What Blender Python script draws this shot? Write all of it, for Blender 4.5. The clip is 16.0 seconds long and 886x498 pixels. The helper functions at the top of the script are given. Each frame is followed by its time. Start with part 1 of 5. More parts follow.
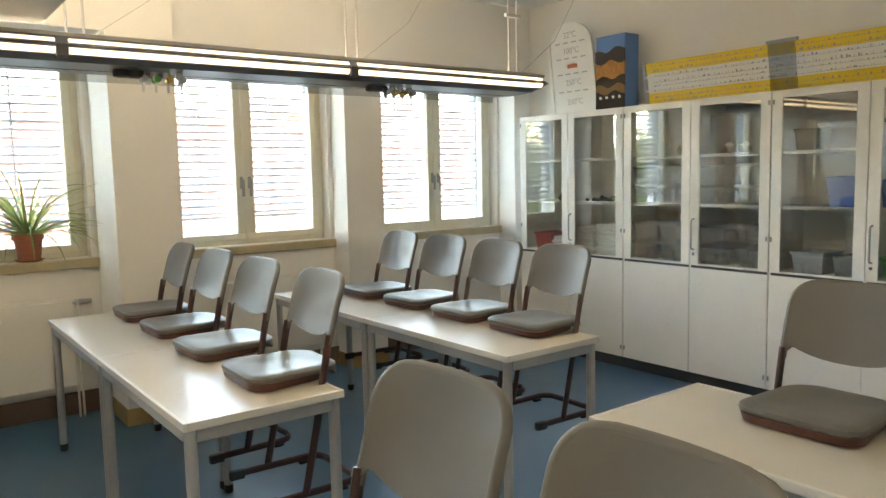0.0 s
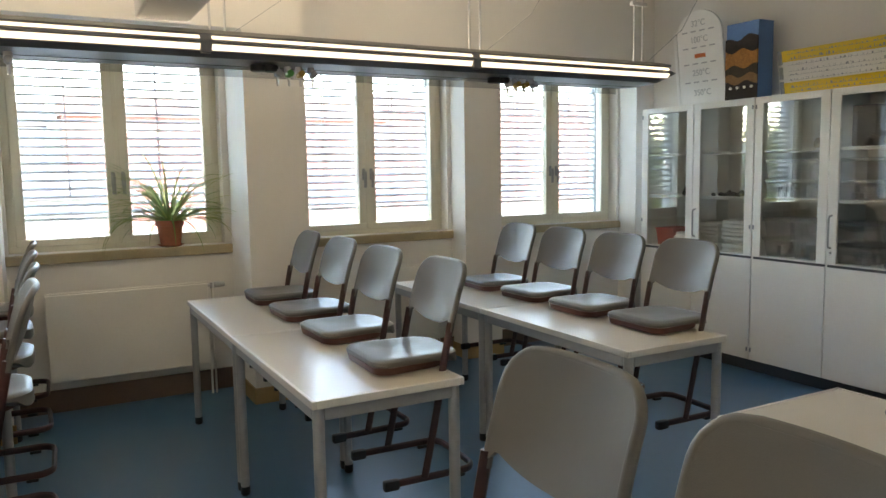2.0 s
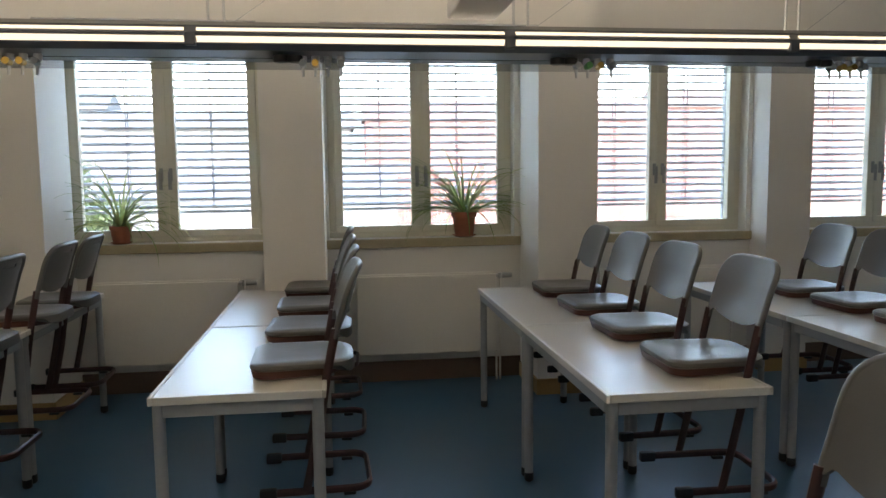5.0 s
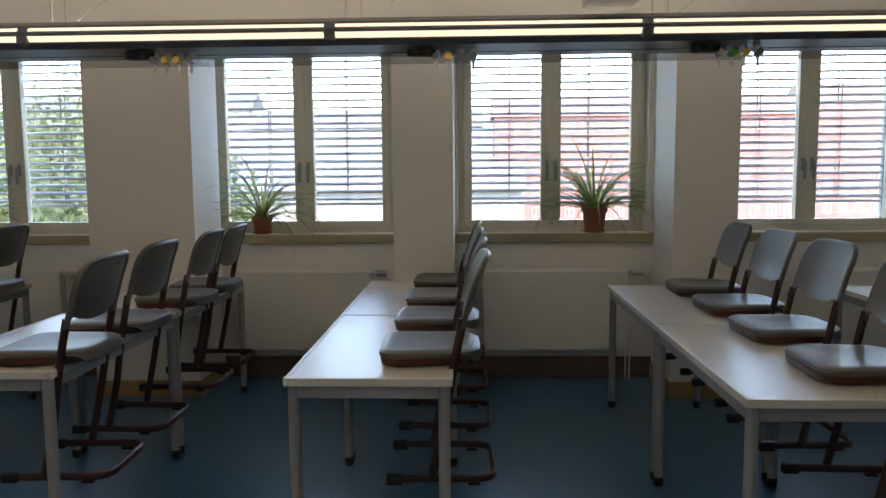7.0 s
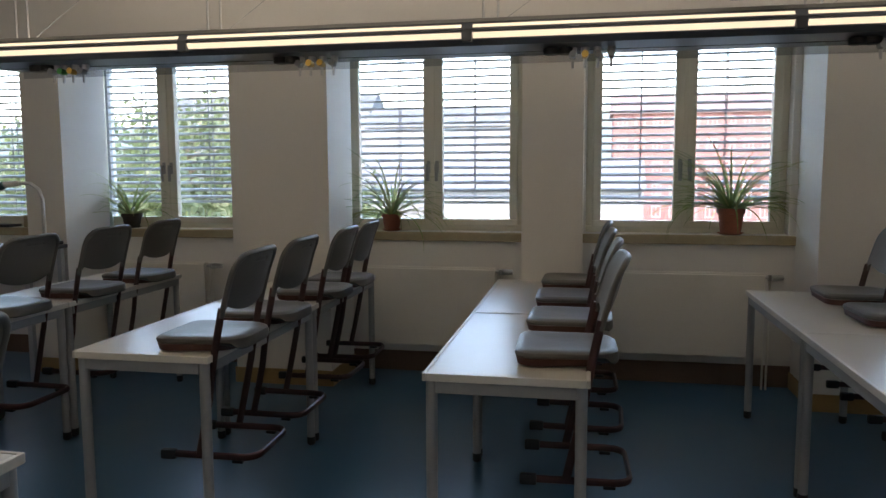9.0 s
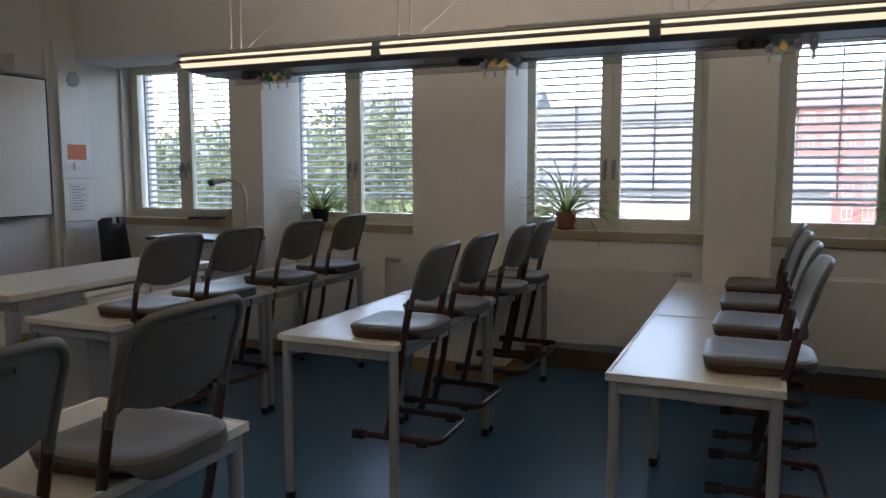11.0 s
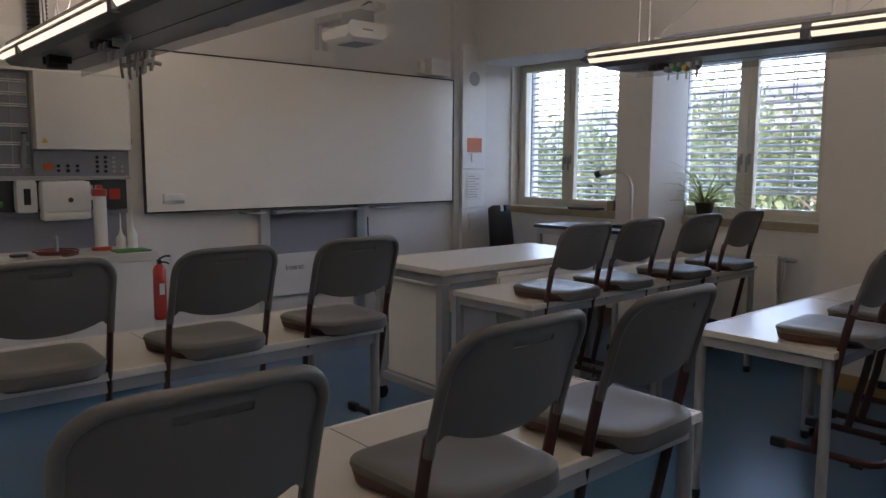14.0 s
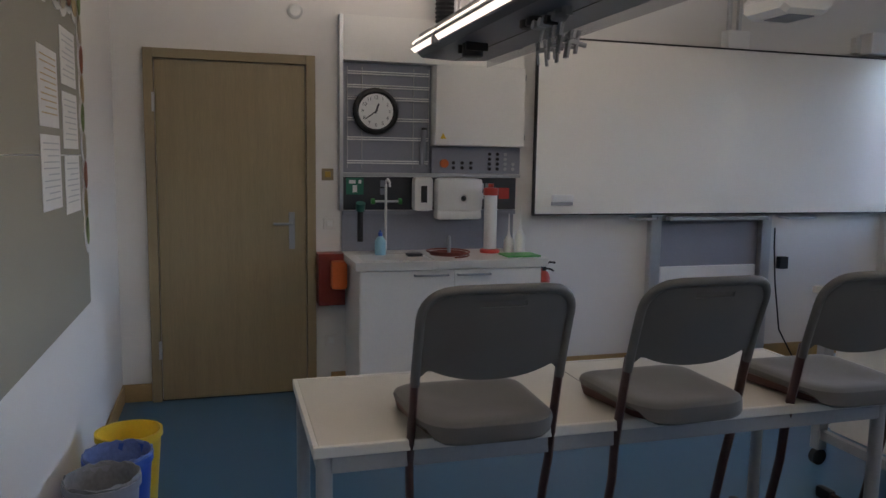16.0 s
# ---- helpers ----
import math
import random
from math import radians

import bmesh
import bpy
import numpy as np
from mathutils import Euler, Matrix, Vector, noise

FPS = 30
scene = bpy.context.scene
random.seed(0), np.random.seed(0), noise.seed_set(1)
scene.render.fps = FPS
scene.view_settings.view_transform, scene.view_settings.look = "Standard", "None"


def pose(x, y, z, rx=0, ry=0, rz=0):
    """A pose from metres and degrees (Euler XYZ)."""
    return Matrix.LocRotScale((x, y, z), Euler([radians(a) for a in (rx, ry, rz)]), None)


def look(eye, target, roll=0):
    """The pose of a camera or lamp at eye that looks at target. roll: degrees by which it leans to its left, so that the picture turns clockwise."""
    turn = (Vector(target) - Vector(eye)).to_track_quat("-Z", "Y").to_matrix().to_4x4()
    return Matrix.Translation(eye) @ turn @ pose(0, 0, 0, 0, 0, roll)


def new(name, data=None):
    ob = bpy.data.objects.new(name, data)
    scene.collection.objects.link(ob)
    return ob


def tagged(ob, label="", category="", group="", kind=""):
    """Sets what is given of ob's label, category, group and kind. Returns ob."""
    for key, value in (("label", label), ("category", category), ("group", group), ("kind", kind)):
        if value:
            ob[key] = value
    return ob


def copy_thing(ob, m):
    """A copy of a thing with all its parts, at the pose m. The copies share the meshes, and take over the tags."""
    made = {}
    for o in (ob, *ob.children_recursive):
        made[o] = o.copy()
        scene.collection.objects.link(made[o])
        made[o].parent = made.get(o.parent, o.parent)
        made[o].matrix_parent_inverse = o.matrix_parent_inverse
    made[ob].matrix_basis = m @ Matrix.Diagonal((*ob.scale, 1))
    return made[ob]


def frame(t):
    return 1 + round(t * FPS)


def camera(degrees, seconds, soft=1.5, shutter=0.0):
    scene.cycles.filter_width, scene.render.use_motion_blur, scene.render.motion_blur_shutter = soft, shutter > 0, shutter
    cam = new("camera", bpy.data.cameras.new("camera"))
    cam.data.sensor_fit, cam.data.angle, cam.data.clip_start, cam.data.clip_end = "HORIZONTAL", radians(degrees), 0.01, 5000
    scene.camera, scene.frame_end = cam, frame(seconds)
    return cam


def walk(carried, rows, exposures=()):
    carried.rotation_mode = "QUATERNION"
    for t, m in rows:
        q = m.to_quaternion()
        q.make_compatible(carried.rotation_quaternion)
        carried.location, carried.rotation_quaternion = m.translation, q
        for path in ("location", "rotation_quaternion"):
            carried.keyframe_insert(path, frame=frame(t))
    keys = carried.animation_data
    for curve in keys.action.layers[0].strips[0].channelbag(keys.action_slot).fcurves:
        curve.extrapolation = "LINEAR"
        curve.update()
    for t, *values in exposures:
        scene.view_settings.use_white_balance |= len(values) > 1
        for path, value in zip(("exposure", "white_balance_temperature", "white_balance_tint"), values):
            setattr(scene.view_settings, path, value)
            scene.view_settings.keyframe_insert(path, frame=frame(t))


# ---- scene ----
cam = camera(61.38, 16.0)
PATH = [
    (0, (0.504, 0.325, 1.541), (1.703, 1.913, 1.341), -1.25),
    (0.5, (0.502, 0.307, 1.541), (1.655, 1.928, 1.337), -1.15),
    (1, (0.494, 0.299, 1.540), (1.599, 1.953, 1.332), -1.08),
    (1.5, (0.477, 0.315, 1.531), (1.530, 2.002, 1.322), -0.97),
    (2, (0.464, 0.339, 1.524), (1.412, 2.087, 1.316), -0.91),
    (2.5, (0.448, 0.359, 1.518), (1.258, 2.177, 1.314), -0.91),
    (3, (0.436, 0.373, 1.514), (1.096, 2.250, 1.312), -0.88),
    (3.5, (0.418, 0.367, 1.511), (0.964, 2.280, 1.311), -0.81),
    (4, (0.404, 0.365, 1.502), (0.844, 2.306, 1.305), -0.76),
    (4.5, (0.393, 0.375, 1.497), (0.744, 2.334, 1.299), -0.71),
    (7, (0.377, 0.403, 1.467), (0.304, 2.392, 1.264), -0.44),
    (7.5, (0.366, 0.403, 1.467), (0.225, 2.387, 1.261), -0.40),
    (8, (0.345, 0.397, 1.469), (0.133, 2.375, 1.263), -0.33),
    (10.5, (0.228, 0.338, 1.475), (-0.447, 2.209, 1.266), -0.17),
    (11, (0.224, 0.308, 1.477), (-0.563, 2.135, 1.267), -0.12),
    (11.5, (0.219, 0.273, 1.479), (-0.677, 2.048, 1.266), -0.05),
    (12, (0.195, 0.208, 1.476), (-0.816, 1.920, 1.261), 0.09),
    (12.5, (0.160, 0.136, 1.474), (-0.955, 1.782, 1.257), 0.38),
    (13, (0.104, 0.070, 1.473), (-1.141, 1.619, 1.251), 0.38),
    (13.5, (0.055, 0.061, 1.473), (-1.316, 1.500, 1.245), 0.40),
    (14, (-0.041, 0.078, 1.464), (-1.538, 1.385, 1.236), 0.27),
    (14.5, (-0.208, 0.106, 1.457), (-1.818, 1.269, 1.223), 0.10),
    (15, (-0.407, 0.126, 1.453), (-2.143, 1.093, 1.225), 0.27),
    (15.5, (-0.624, 0.088, 1.448), (-2.462, 0.840, 1.211), 0.70),
    (16, (-0.868, 0.025, 1.458), (-2.773, 0.582, 1.219), 0.88),
]
walk(cam, [(t, look(eye, target, roll)) for t, eye, target, roll in PATH],
     [(0, 5.66, 8700, 12), (1.5, 5.28, 8150, 13), (3.5, 4.73, 7550, 14), (7, 4.10, 7200, 16), (11, 3.87, 7120, 20), (14, 4.02, 7000, 26), (16, 4.33, 6350, 22)])

# ---- light ----
world = bpy.data.worlds.new("world")
scene.world = world
world.use_nodes = True
wn = world.node_tree.nodes
sky = wn.new("ShaderNodeTexSky")
sky.sky_type, sky.sun_disc = "NISHITA", False
sky.sun_elevation, sky.sun_rotation = radians(48), radians(200)
world.node_tree.links.new(sky.outputs[0], wn["Background"].inputs[0])
wn["Background"].inputs[1].default_value = 0.15

sun = new("sun", bpy.data.lights.new("sun", "SUN"))
sun.data.energy, sun.data.angle, sun.data.color = 0.5, radians(10), (1.0, 0.95, 0.88)
sun.matrix_world = look((0, 0, 0), (0.25, 0.72, -0.85))

WIN = [-5.27, -3.28, -0.91, 1.06, 3.06, 5.06]   # window centres along the outer wall
WHALF, WZ0, WZ1 = 0.74, 1.055, 2.66             # half width, sill and head of the openings
FACE, OUTER = 6.33, 6.78                        # inner and outer face of the window wall
FRONT, REAR, BACK, CEIL = -6.10, 6.06, -0.64, 3.27
FL, SIZE = -0.10, 0.9                           # floor level and scale of the plan's own measures

for cx in WIN:
    portal = new("window_skylight", bpy.data.lights.new("window_skylight", "AREA"))
    portal.data.shape, portal.data.size, portal.data.size_y = "RECTANGLE", 1.36, 1.45
    portal.data.cycles.is_portal = True
    portal.matrix_world = look((cx, 6.44, 1.85), (cx, 5, 1.85))


# ---- materials ----
def mat(name, color, rough=0.5, metal=0.0, vary=0.06, scale=6.0, bump=0.0, grain=60.0, random_tint=0.0, coat=0.0, stretch=None, spec=0.5):
    m = bpy.data.materials.new(name)
    m.use_nodes = True
    nt = m.node_tree
    n, l = nt.nodes, nt.links
    b = n["Principled BSDF"]
    b.inputs["Roughness"].default_value, b.inputs["Metallic"].default_value = rough, metal
    b.inputs["Coat Weight"].default_value = coat
    b.inputs["Specular IOR Level"].default_value = spec
    co = n.new("ShaderNodeTexCoord")
    src = co.outputs["Object"]
    if stretch:
        mp = n.new("ShaderNodeMapping")
        mp.inputs["Scale"].default_value = stretch
        l.new(src, mp.inputs[0])
        src = mp.outputs[0]
    big, fine = n.new("ShaderNodeTexNoise"), n.new("ShaderNodeTexNoise")
    for t, s in ((big, scale), (fine, grain)):
        t.inputs["Scale"].default_value, t.inputs["Detail"].default_value = s, 4
        l.new(src, t.inputs["Vector"])
    add = n.new("ShaderNodeMath")
    add.operation = "ADD"
    l.new(big.outputs["Fac"], add.inputs[0])
    l.new(fine.outputs["Fac"], add.inputs[1])
    ramp = n.new("ShaderNodeMapRange")
    ramp.inputs["From Min"].default_value, ramp.inputs["From Max"].default_value = 0.6, 1.4
    ramp.inputs["To Min"].default_value, ramp.inputs["To Max"].default_value = 1 - vary, 1 + vary
    l.new(add.outputs[0], ramp.inputs["Value"])
    val = ramp.outputs[0]
    if random_tint:
        info, mr, mul = n.new("ShaderNodeObjectInfo"), n.new("ShaderNodeMapRange"), n.new("ShaderNodeMath")
        mr.inputs["To Min"].default_value, mr.inputs["To Max"].default_value = 1 - random_tint, 1 + random_tint
        mul.operation = "MULTIPLY"
        l.new(info.outputs["Random"], mr.inputs["Value"])
        l.new(mr.outputs[0], mul.inputs[0])
        l.new(val, mul.inputs[1])
        val = mul.outputs[0]
    hsv = n.new("ShaderNodeHueSaturation")
    hsv.inputs["Color"].default_value = (*color, 1)
    l.new(val, hsv.inputs["Value"])
    l.new(hsv.outputs[0], b.inputs["Base Color"])
    rr = n.new("ShaderNodeMapRange")
    rr.inputs["From Min"].default_value, rr.inputs["From Max"].default_value = 0.3, 0.7
    rr.inputs["To Min"].default_value, rr.inputs["To Max"].default_value = max(0.02, rough * 0.93), min(1, rough * 1.07)
    l.new(big.outputs["Fac"], rr.inputs["Value"])
    l.new(rr.outputs[0], b.inputs["Roughness"])
    if bump:
        bp = n.new("ShaderNodeBump")
        bp.inputs["Strength"].default_value, bp.inputs["Distance"].default_value = bump, 0.002
        l.new(fine.outputs["Fac"], bp.inputs["Height"])
        l.new(bp.outputs[0], b.inputs["Normal"])
    return m


def glow(name, color, strength):
    m = bpy.data.materials.new(name)
    m.use_nodes = True
    b = m.node_tree.nodes["Principled BSDF"]
    b.inputs["Base Color"].default_value = (*color, 1)
    b.inputs["Emission Color"].default_value = (*color, 1)
    b.inputs["Emission Strength"].default_value = strength
    return m


def clear(name, tint=(1, 1, 1), gloss=0.05, rough=0.02):
    m = bpy.data.materials.new(name)
    m.use_nodes = True
    nt = m.node_tree
    n, l = nt.nodes, nt.links
    n.remove(n["Principled BSDF"])
    tr, gl, mx, lw = (n.new("ShaderNode" + k) for k in ("BsdfTransparent", "BsdfGlossy", "MixShader", "LayerWeight"))
    tr.inputs[0].default_value, gl.inputs[0].default_value = (*tint, 1), (1, 1, 1, 1)
    gl.inputs["Roughness"].default_value = rough
    lw.inputs[0].default_value = 0.5
    pw, mr = n.new("ShaderNodeMath"), n.new("ShaderNodeMapRange")
    pw.operation = "POWER"
    pw.inputs[1].default_value = 4.0
    mr.inputs["To Min"].default_value, mr.inputs["To Max"].default_value = gloss, 0.85
    l.new(lw.outputs["Facing"], pw.inputs[0])
    l.new(pw.outputs[0], mr.inputs["Value"])
    l.new(mr.outputs[0], mx.inputs[0])
    l.new(tr.outputs[0], mx.inputs[1])
    l.new(gl.outputs[0], mx.inputs[2])
    l.new(mx.outputs[0], n["Material Output"].inputs[0])
    return m


def frosted(name, color, body):
    """Clear plastic with a milky body."""
    m = mat(name, color, 0.3, vary=0.05)
    n, l = m.node_tree.nodes, m.node_tree.links
    tr, mx = n.new("ShaderNodeBsdfTransparent"), n.new("ShaderNodeMixShader")
    mx.inputs[0].default_value = body
    l.new(tr.outputs[0], mx.inputs[1])
    l.new(n["Principled BSDF"].outputs[0], mx.inputs[2])
    l.new(mx.outputs[0], n["Material Output"].inputs[0])
    return m


def foliage(name, color):
    """Leaves that let some light through."""
    m = mat(name, color, 0.45, vary=0.3, scale=9)
    n, l = m.node_tree.nodes, m.node_tree.links
    b = n["Principled BSDF"]
    tl, mx = n.new("ShaderNodeBsdfTranslucent"), n.new("ShaderNodeMixShader")
    l.new(b.inputs["Base Color"].links[0].from_socket, tl.inputs[0])
    mx.inputs[0].default_value = 0.45
    l.new(b.outputs[0], mx.inputs[1])
    l.new(tl.outputs[0], mx.inputs[2])
    l.new(mx.outputs[0], n["Material Output"].inputs[0])
    return m


M = {
    "wall": mat("wall_paint", (0.72, 0.705, 0.675), 0.75, vary=0.03, scale=1.2, bump=0.25, grain=140),
    "ceiling": mat("ceiling_paint", (0.74, 0.74, 0.72), 0.85, vary=0.03, scale=1.0, bump=0.2, grain=90),
    "floor": mat("blue_linoleum", (0.046, 0.127, 0.216), 0.31, vary=0.014, scale=3.5, grain=160),
    "ochre": mat("ochre_skirting", (0.36, 0.24, 0.10), 0.5, vary=0.12, scale=5),
    "brown": mat("brown_plinth", (0.15, 0.095, 0.068), 0.5, vary=0.12, scale=5),
    "frame": mat("window_paint", (0.66, 0.63, 0.52), 0.4, vary=0.04, scale=4),
    "sill": mat("sill_stone", (0.37, 0.31, 0.20), 0.45, vary=0.12, scale=9, bump=0.15),
    "radiator": mat("radiator_enamel", (0.72, 0.70, 0.65), 0.4, vary=0.03, scale=3),
    "steel": mat("grey_painted_steel", (0.29, 0.305, 0.32), 0.42, vary=0.06, scale=8, random_tint=0.04),
    "top": mat("table_laminate", (0.52, 0.50, 0.445), 0.32, vary=0.06, scale=4, bump=0.05, grain=160, random_tint=0.04),
    "edge": mat("table_edge", (0.62, 0.61, 0.57), 0.4, vary=0.05, scale=6),
    "shell": mat("chair_grey_plastic", (0.118, 0.115, 0.107), 0.43, vary=0.06, scale=7, bump=0.25, grain=420, random_tint=0.05, spec=0.35),
    "maroon": mat("maroon_steel", (0.048, 0.017, 0.015), 0.38, vary=0.12, scale=14, random_tint=0.08),
    "seatside": mat("maroon_seat_edge", (0.088, 0.033, 0.024), 0.45, vary=0.12, scale=12),
    "black": mat("black_plastic", (0.012, 0.012, 0.013), 0.45, vary=0.15, scale=12),
    "white": mat("white_laminate", (0.76, 0.75, 0.71), 0.35, vary=0.03, scale=3, random_tint=0.02),
    "plastic": mat("white_plastic", (0.76, 0.76, 0.74), 0.35, vary=0.03, scale=8),
    "alu": mat("brushed_aluminium", (0.55, 0.56, 0.57), 0.35, 0.9, vary=0.06, scale=10),
    "chrome": mat("chrome", (0.7, 0.7, 0.7), 0.15, 1.0, vary=0.03, scale=10),
    "boom": mat("boom_dark_grey", (0.085, 0.095, 0.115), 0.33, vary=0.08, scale=3),
    "boomtop": mat("boom_cover_grey", (0.30, 0.30, 0.29), 0.4, 0.3, vary=0.05, scale=4),
    "strip": glow("lamp_diffuser", (1.0, 0.87, 0.64), 0.066),
    "strip_front": glow("lamp_diffuser_front", (1.0, 0.87, 0.66), 0.08),
    # added fill light for the boom tops; the front one stronger for the board wall
    "uplight": glow("fill_uplight_glow", (1.0, 0.91, 0.76), 0.38),
    "uplight_front": glow("fill_uplight_glow_front", (1.0, 0.90, 0.74), 0.95),
    "brass": mat("brass", (0.45, 0.30, 0.08), 0.3, 0.9, vary=0.1, scale=20),
    "green": mat("green_plastic", (0.05, 0.28, 0.06), 0.45, vary=0.1),
    "red": mat("red_plastic", (0.50, 0.05, 0.03), 0.4, vary=0.08),
    "orange": mat("orange_plastic", (0.62, 0.14, 0.03), 0.45, vary=0.08),
    "blue": mat("blue_plastic", (0.03, 0.10, 0.42), 0.4, vary=0.08),
    "yellow": mat("yellow_plastic", (0.72, 0.50, 0.03), 0.4, vary=0.08),
    "glass": clear("window_glass", (0.97, 0.98, 0.97), 0.03),
    "cabglass": clear("cabinet_glass", (0.90, 0.91, 0.90), 0.10),
    "acrylic": clear("grey_acrylic", (0.80, 0.81, 0.82), 0.04, 0.1),
    "slat": mat("blind_slat", (0.52, 0.53, 0.54), 0.5, 0.0, vary=0.05, scale=3),
    "leaf": foliage("leaf_green", (0.20, 0.28, 0.09)),
    "leafpale": foliage("leaf_pale", (0.38, 0.40, 0.16)),
    "terracotta": mat("terracotta", (0.30, 0.10, 0.055), 0.7, vary=0.15, scale=12, bump=0.3),
    "soil": mat("soil", (0.03, 0.02, 0.015), 0.9, vary=0.3, scale=40, bump=0.8),
    "door": mat("oak_veneer", (0.285, 0.228, 0.13), 0.45, vary=0.14, scale=3, stretch=(6, 6, 0.35), grain=30),
    "doorframe": mat("door_frame_paint", (0.27, 0.215, 0.125), 0.45, vary=0.06, scale=4),
    "board": mat("whiteboard_enamel", (0.87, 0.85, 0.78), 0.2, vary=0.02, scale=1.5, spec=1.0),
    "panelgrey": mat("grey_panel", (0.25, 0.26, 0.30), 0.5, vary=0.06, scale=4),
    "panellight": mat("light_grey_panel", (0.40, 0.41, 0.42), 0.45, vary=0.06, scale=4),
    "dark": mat("dark_panel", (0.035, 0.038, 0.045), 0.4, vary=0.1, scale=6),
    "paper": mat("paper", (0.72, 0.71, 0.68), 0.8, vary=0.04, scale=12),
    "ink": mat("ink", (0.05, 0.05, 0.06), 0.7, vary=0.1),
    "felt": mat("pinboard_felt", (0.30, 0.285, 0.23), 0.9, vary=0.07, scale=3, bump=0.5, grain=220),
    "clearbox": frosted("clear_plastic_box", (0.62, 0.64, 0.66), 0.28),
}


# ---- mesh helpers ----
def part(name, bm, material, parent=None, label="", smooth=False, kind=""):
    me = bpy.data.meshes.new(name)
    bmesh.ops.recalc_face_normals(bm, faces=bm.faces)
    bm.to_mesh(me)
    bm.free()
    for mm in material if isinstance(material, (list, tuple)) else (material,):
        me.materials.append(M[mm] if isinstance(mm, str) else mm)
    ob = new(name, me)
    if parent is not None:
        ob.parent = parent
    if smooth:
        for p in me.polygons:
            p.use_smooth = True
        me.set_sharp_from_angle(angle=radians(40))
    return tagged(ob, label, kind=kind)


def empty(name, m, label="", category="", group="", kind=""):
    ob = new(name)
    ob.empty_display_size = 0.05
    ob.matrix_world = m
    return tagged(ob, label, category, group, kind)


def box(bm, lo, hi, bevel=0.0, mat_i=0):
    r = bmesh.ops.create_cube(bm, size=1)
    c = [(a + b) / 2 for a, b in zip(lo, hi)]
    s = [abs(b - a) for a, b in zip(lo, hi)]
    for v in r["verts"]:
        v.co = Vector([c[i] + v.co[i] * s[i] for i in range(3)])
    fs = {f for v in r["verts"] for f in v.link_faces}
    if bevel:
        es = list({e for v in r["verts"] for e in v.link_edges})
        g = bmesh.ops.bevel(bm, geom=es, offset=min(bevel, min(s) * 0.45), segments=2, affect="EDGES", profile=0.6)
        fs = set(g["faces"]) | {f for f in fs if f.is_valid}
    for f in fs:
        if f.is_valid:
            f.material_index = mat_i
    return bm


def boxes(*bb, bevel=0.0):
    bm = bmesh.new()
    for lo, hi in bb:
        box(bm, lo, hi, bevel)
    return bm


def cyl(bm, a, b, r1, r2=None, seg=16):
    """A capped cylinder or cone from a to b."""
    a, b = Vector(a), Vector(b)
    d = b - a
    m = Matrix.Translation((a + b) / 2) @ d.to_track_quat("Z", "Y").to_matrix().to_4x4()
    bmesh.ops.create_cone(bm, cap_ends=True, segments=seg, radius1=r1, radius2=r1 if r2 is None else r2, depth=d.length, matrix=m)
    return bm


def sweep(bm, path, rx, ry=None, seg=8, closed=False, ref=None):
    """A tube of elliptic section along a path of points."""
    ry = ry or rx
    pts = [Vector(p) for p in path]
    whole = pts[-1] - pts[0]
    axis = (0, 1, 0) if abs(whole.z) > 0.8 * whole.length else (0, 0, 1)
    rings = []
    n = len(pts)
    for i, p in enumerate(pts):
        a = pts[(i - 1) % n] if closed or i else pts[0]
        b = pts[(i + 1) % n] if closed or i < n - 1 else pts[-1]
        d = (b - a).normalized()
        side = d.cross(Vector(ref or axis))
        side = side.normalized() if side.length > 0.05 else d.cross(Vector((0.3, 0.9, 0.2))).normalized()
        up = side.cross(d).normalized()
        rings.append([bm.verts.new(p + side * rx * math.cos(k * math.tau / seg) + up * ry * math.sin(k * math.tau / seg)) for k in range(seg)])
    for i in range(n if closed else n - 1):
        r, s = rings[i], rings[(i + 1) % n]
        for k in range(seg):
            bm.faces.new((r[k], r[(k + 1) % seg], s[(k + 1) % seg], s[k]))
    if not closed:
        bm.faces.new(rings[0][::-1])
        bm.faces.new(rings[-1])
    return bm


def lathe(bm, profile, seg=24, at=(0, 0, 0)):
    """Turns (radius, height) pairs about the z axis."""
    o = Vector(at)
    rings = [[bm.verts.new(o + Vector((r * math.cos(k * math.tau / seg), r * math.sin(k * math.tau / seg), z))) for k in range(seg)] for r, z in profile]
    for r, s in zip(rings, rings[1:]):
        for k in range(seg):
            bm.faces.new((r[k], r[(k + 1) % seg], s[(k + 1) % seg], s[k]))
    bm.faces.new(rings[0][::-1])
    bm.faces.new(rings[-1])
    return bm


def loft(bm, outlines, cap=True):
    """Joins outlines of equally many points."""
    rings = [[bm.verts.new(p) for p in o] for o in outlines]
    for r, s in zip(rings, rings[1:]):
        k = len(r)
        for i in range(k):
            bm.faces.new((r[i], r[(i + 1) % k], s[(i + 1) % k], s[i]))
    if cap:
        bm.faces.new(rings[0][::-1])
        bm.faces.new(rings[-1])
    return bm


def arc(c, r, a0, a1, n, z=0.0):
    return [(c[0] + r * math.cos(radians(a0 + (a1 - a0) * i / n)), c[1] + r * math.sin(radians(a0 + (a1 - a0) * i / n)), z) for i in range(n + 1)]


def solid(name, lo, hi, material, label="", category="", kind="", bevel=0.004, group=""):
    return tagged(part(name, boxes((lo, hi), bevel=bevel), material), label, category, group, kind)


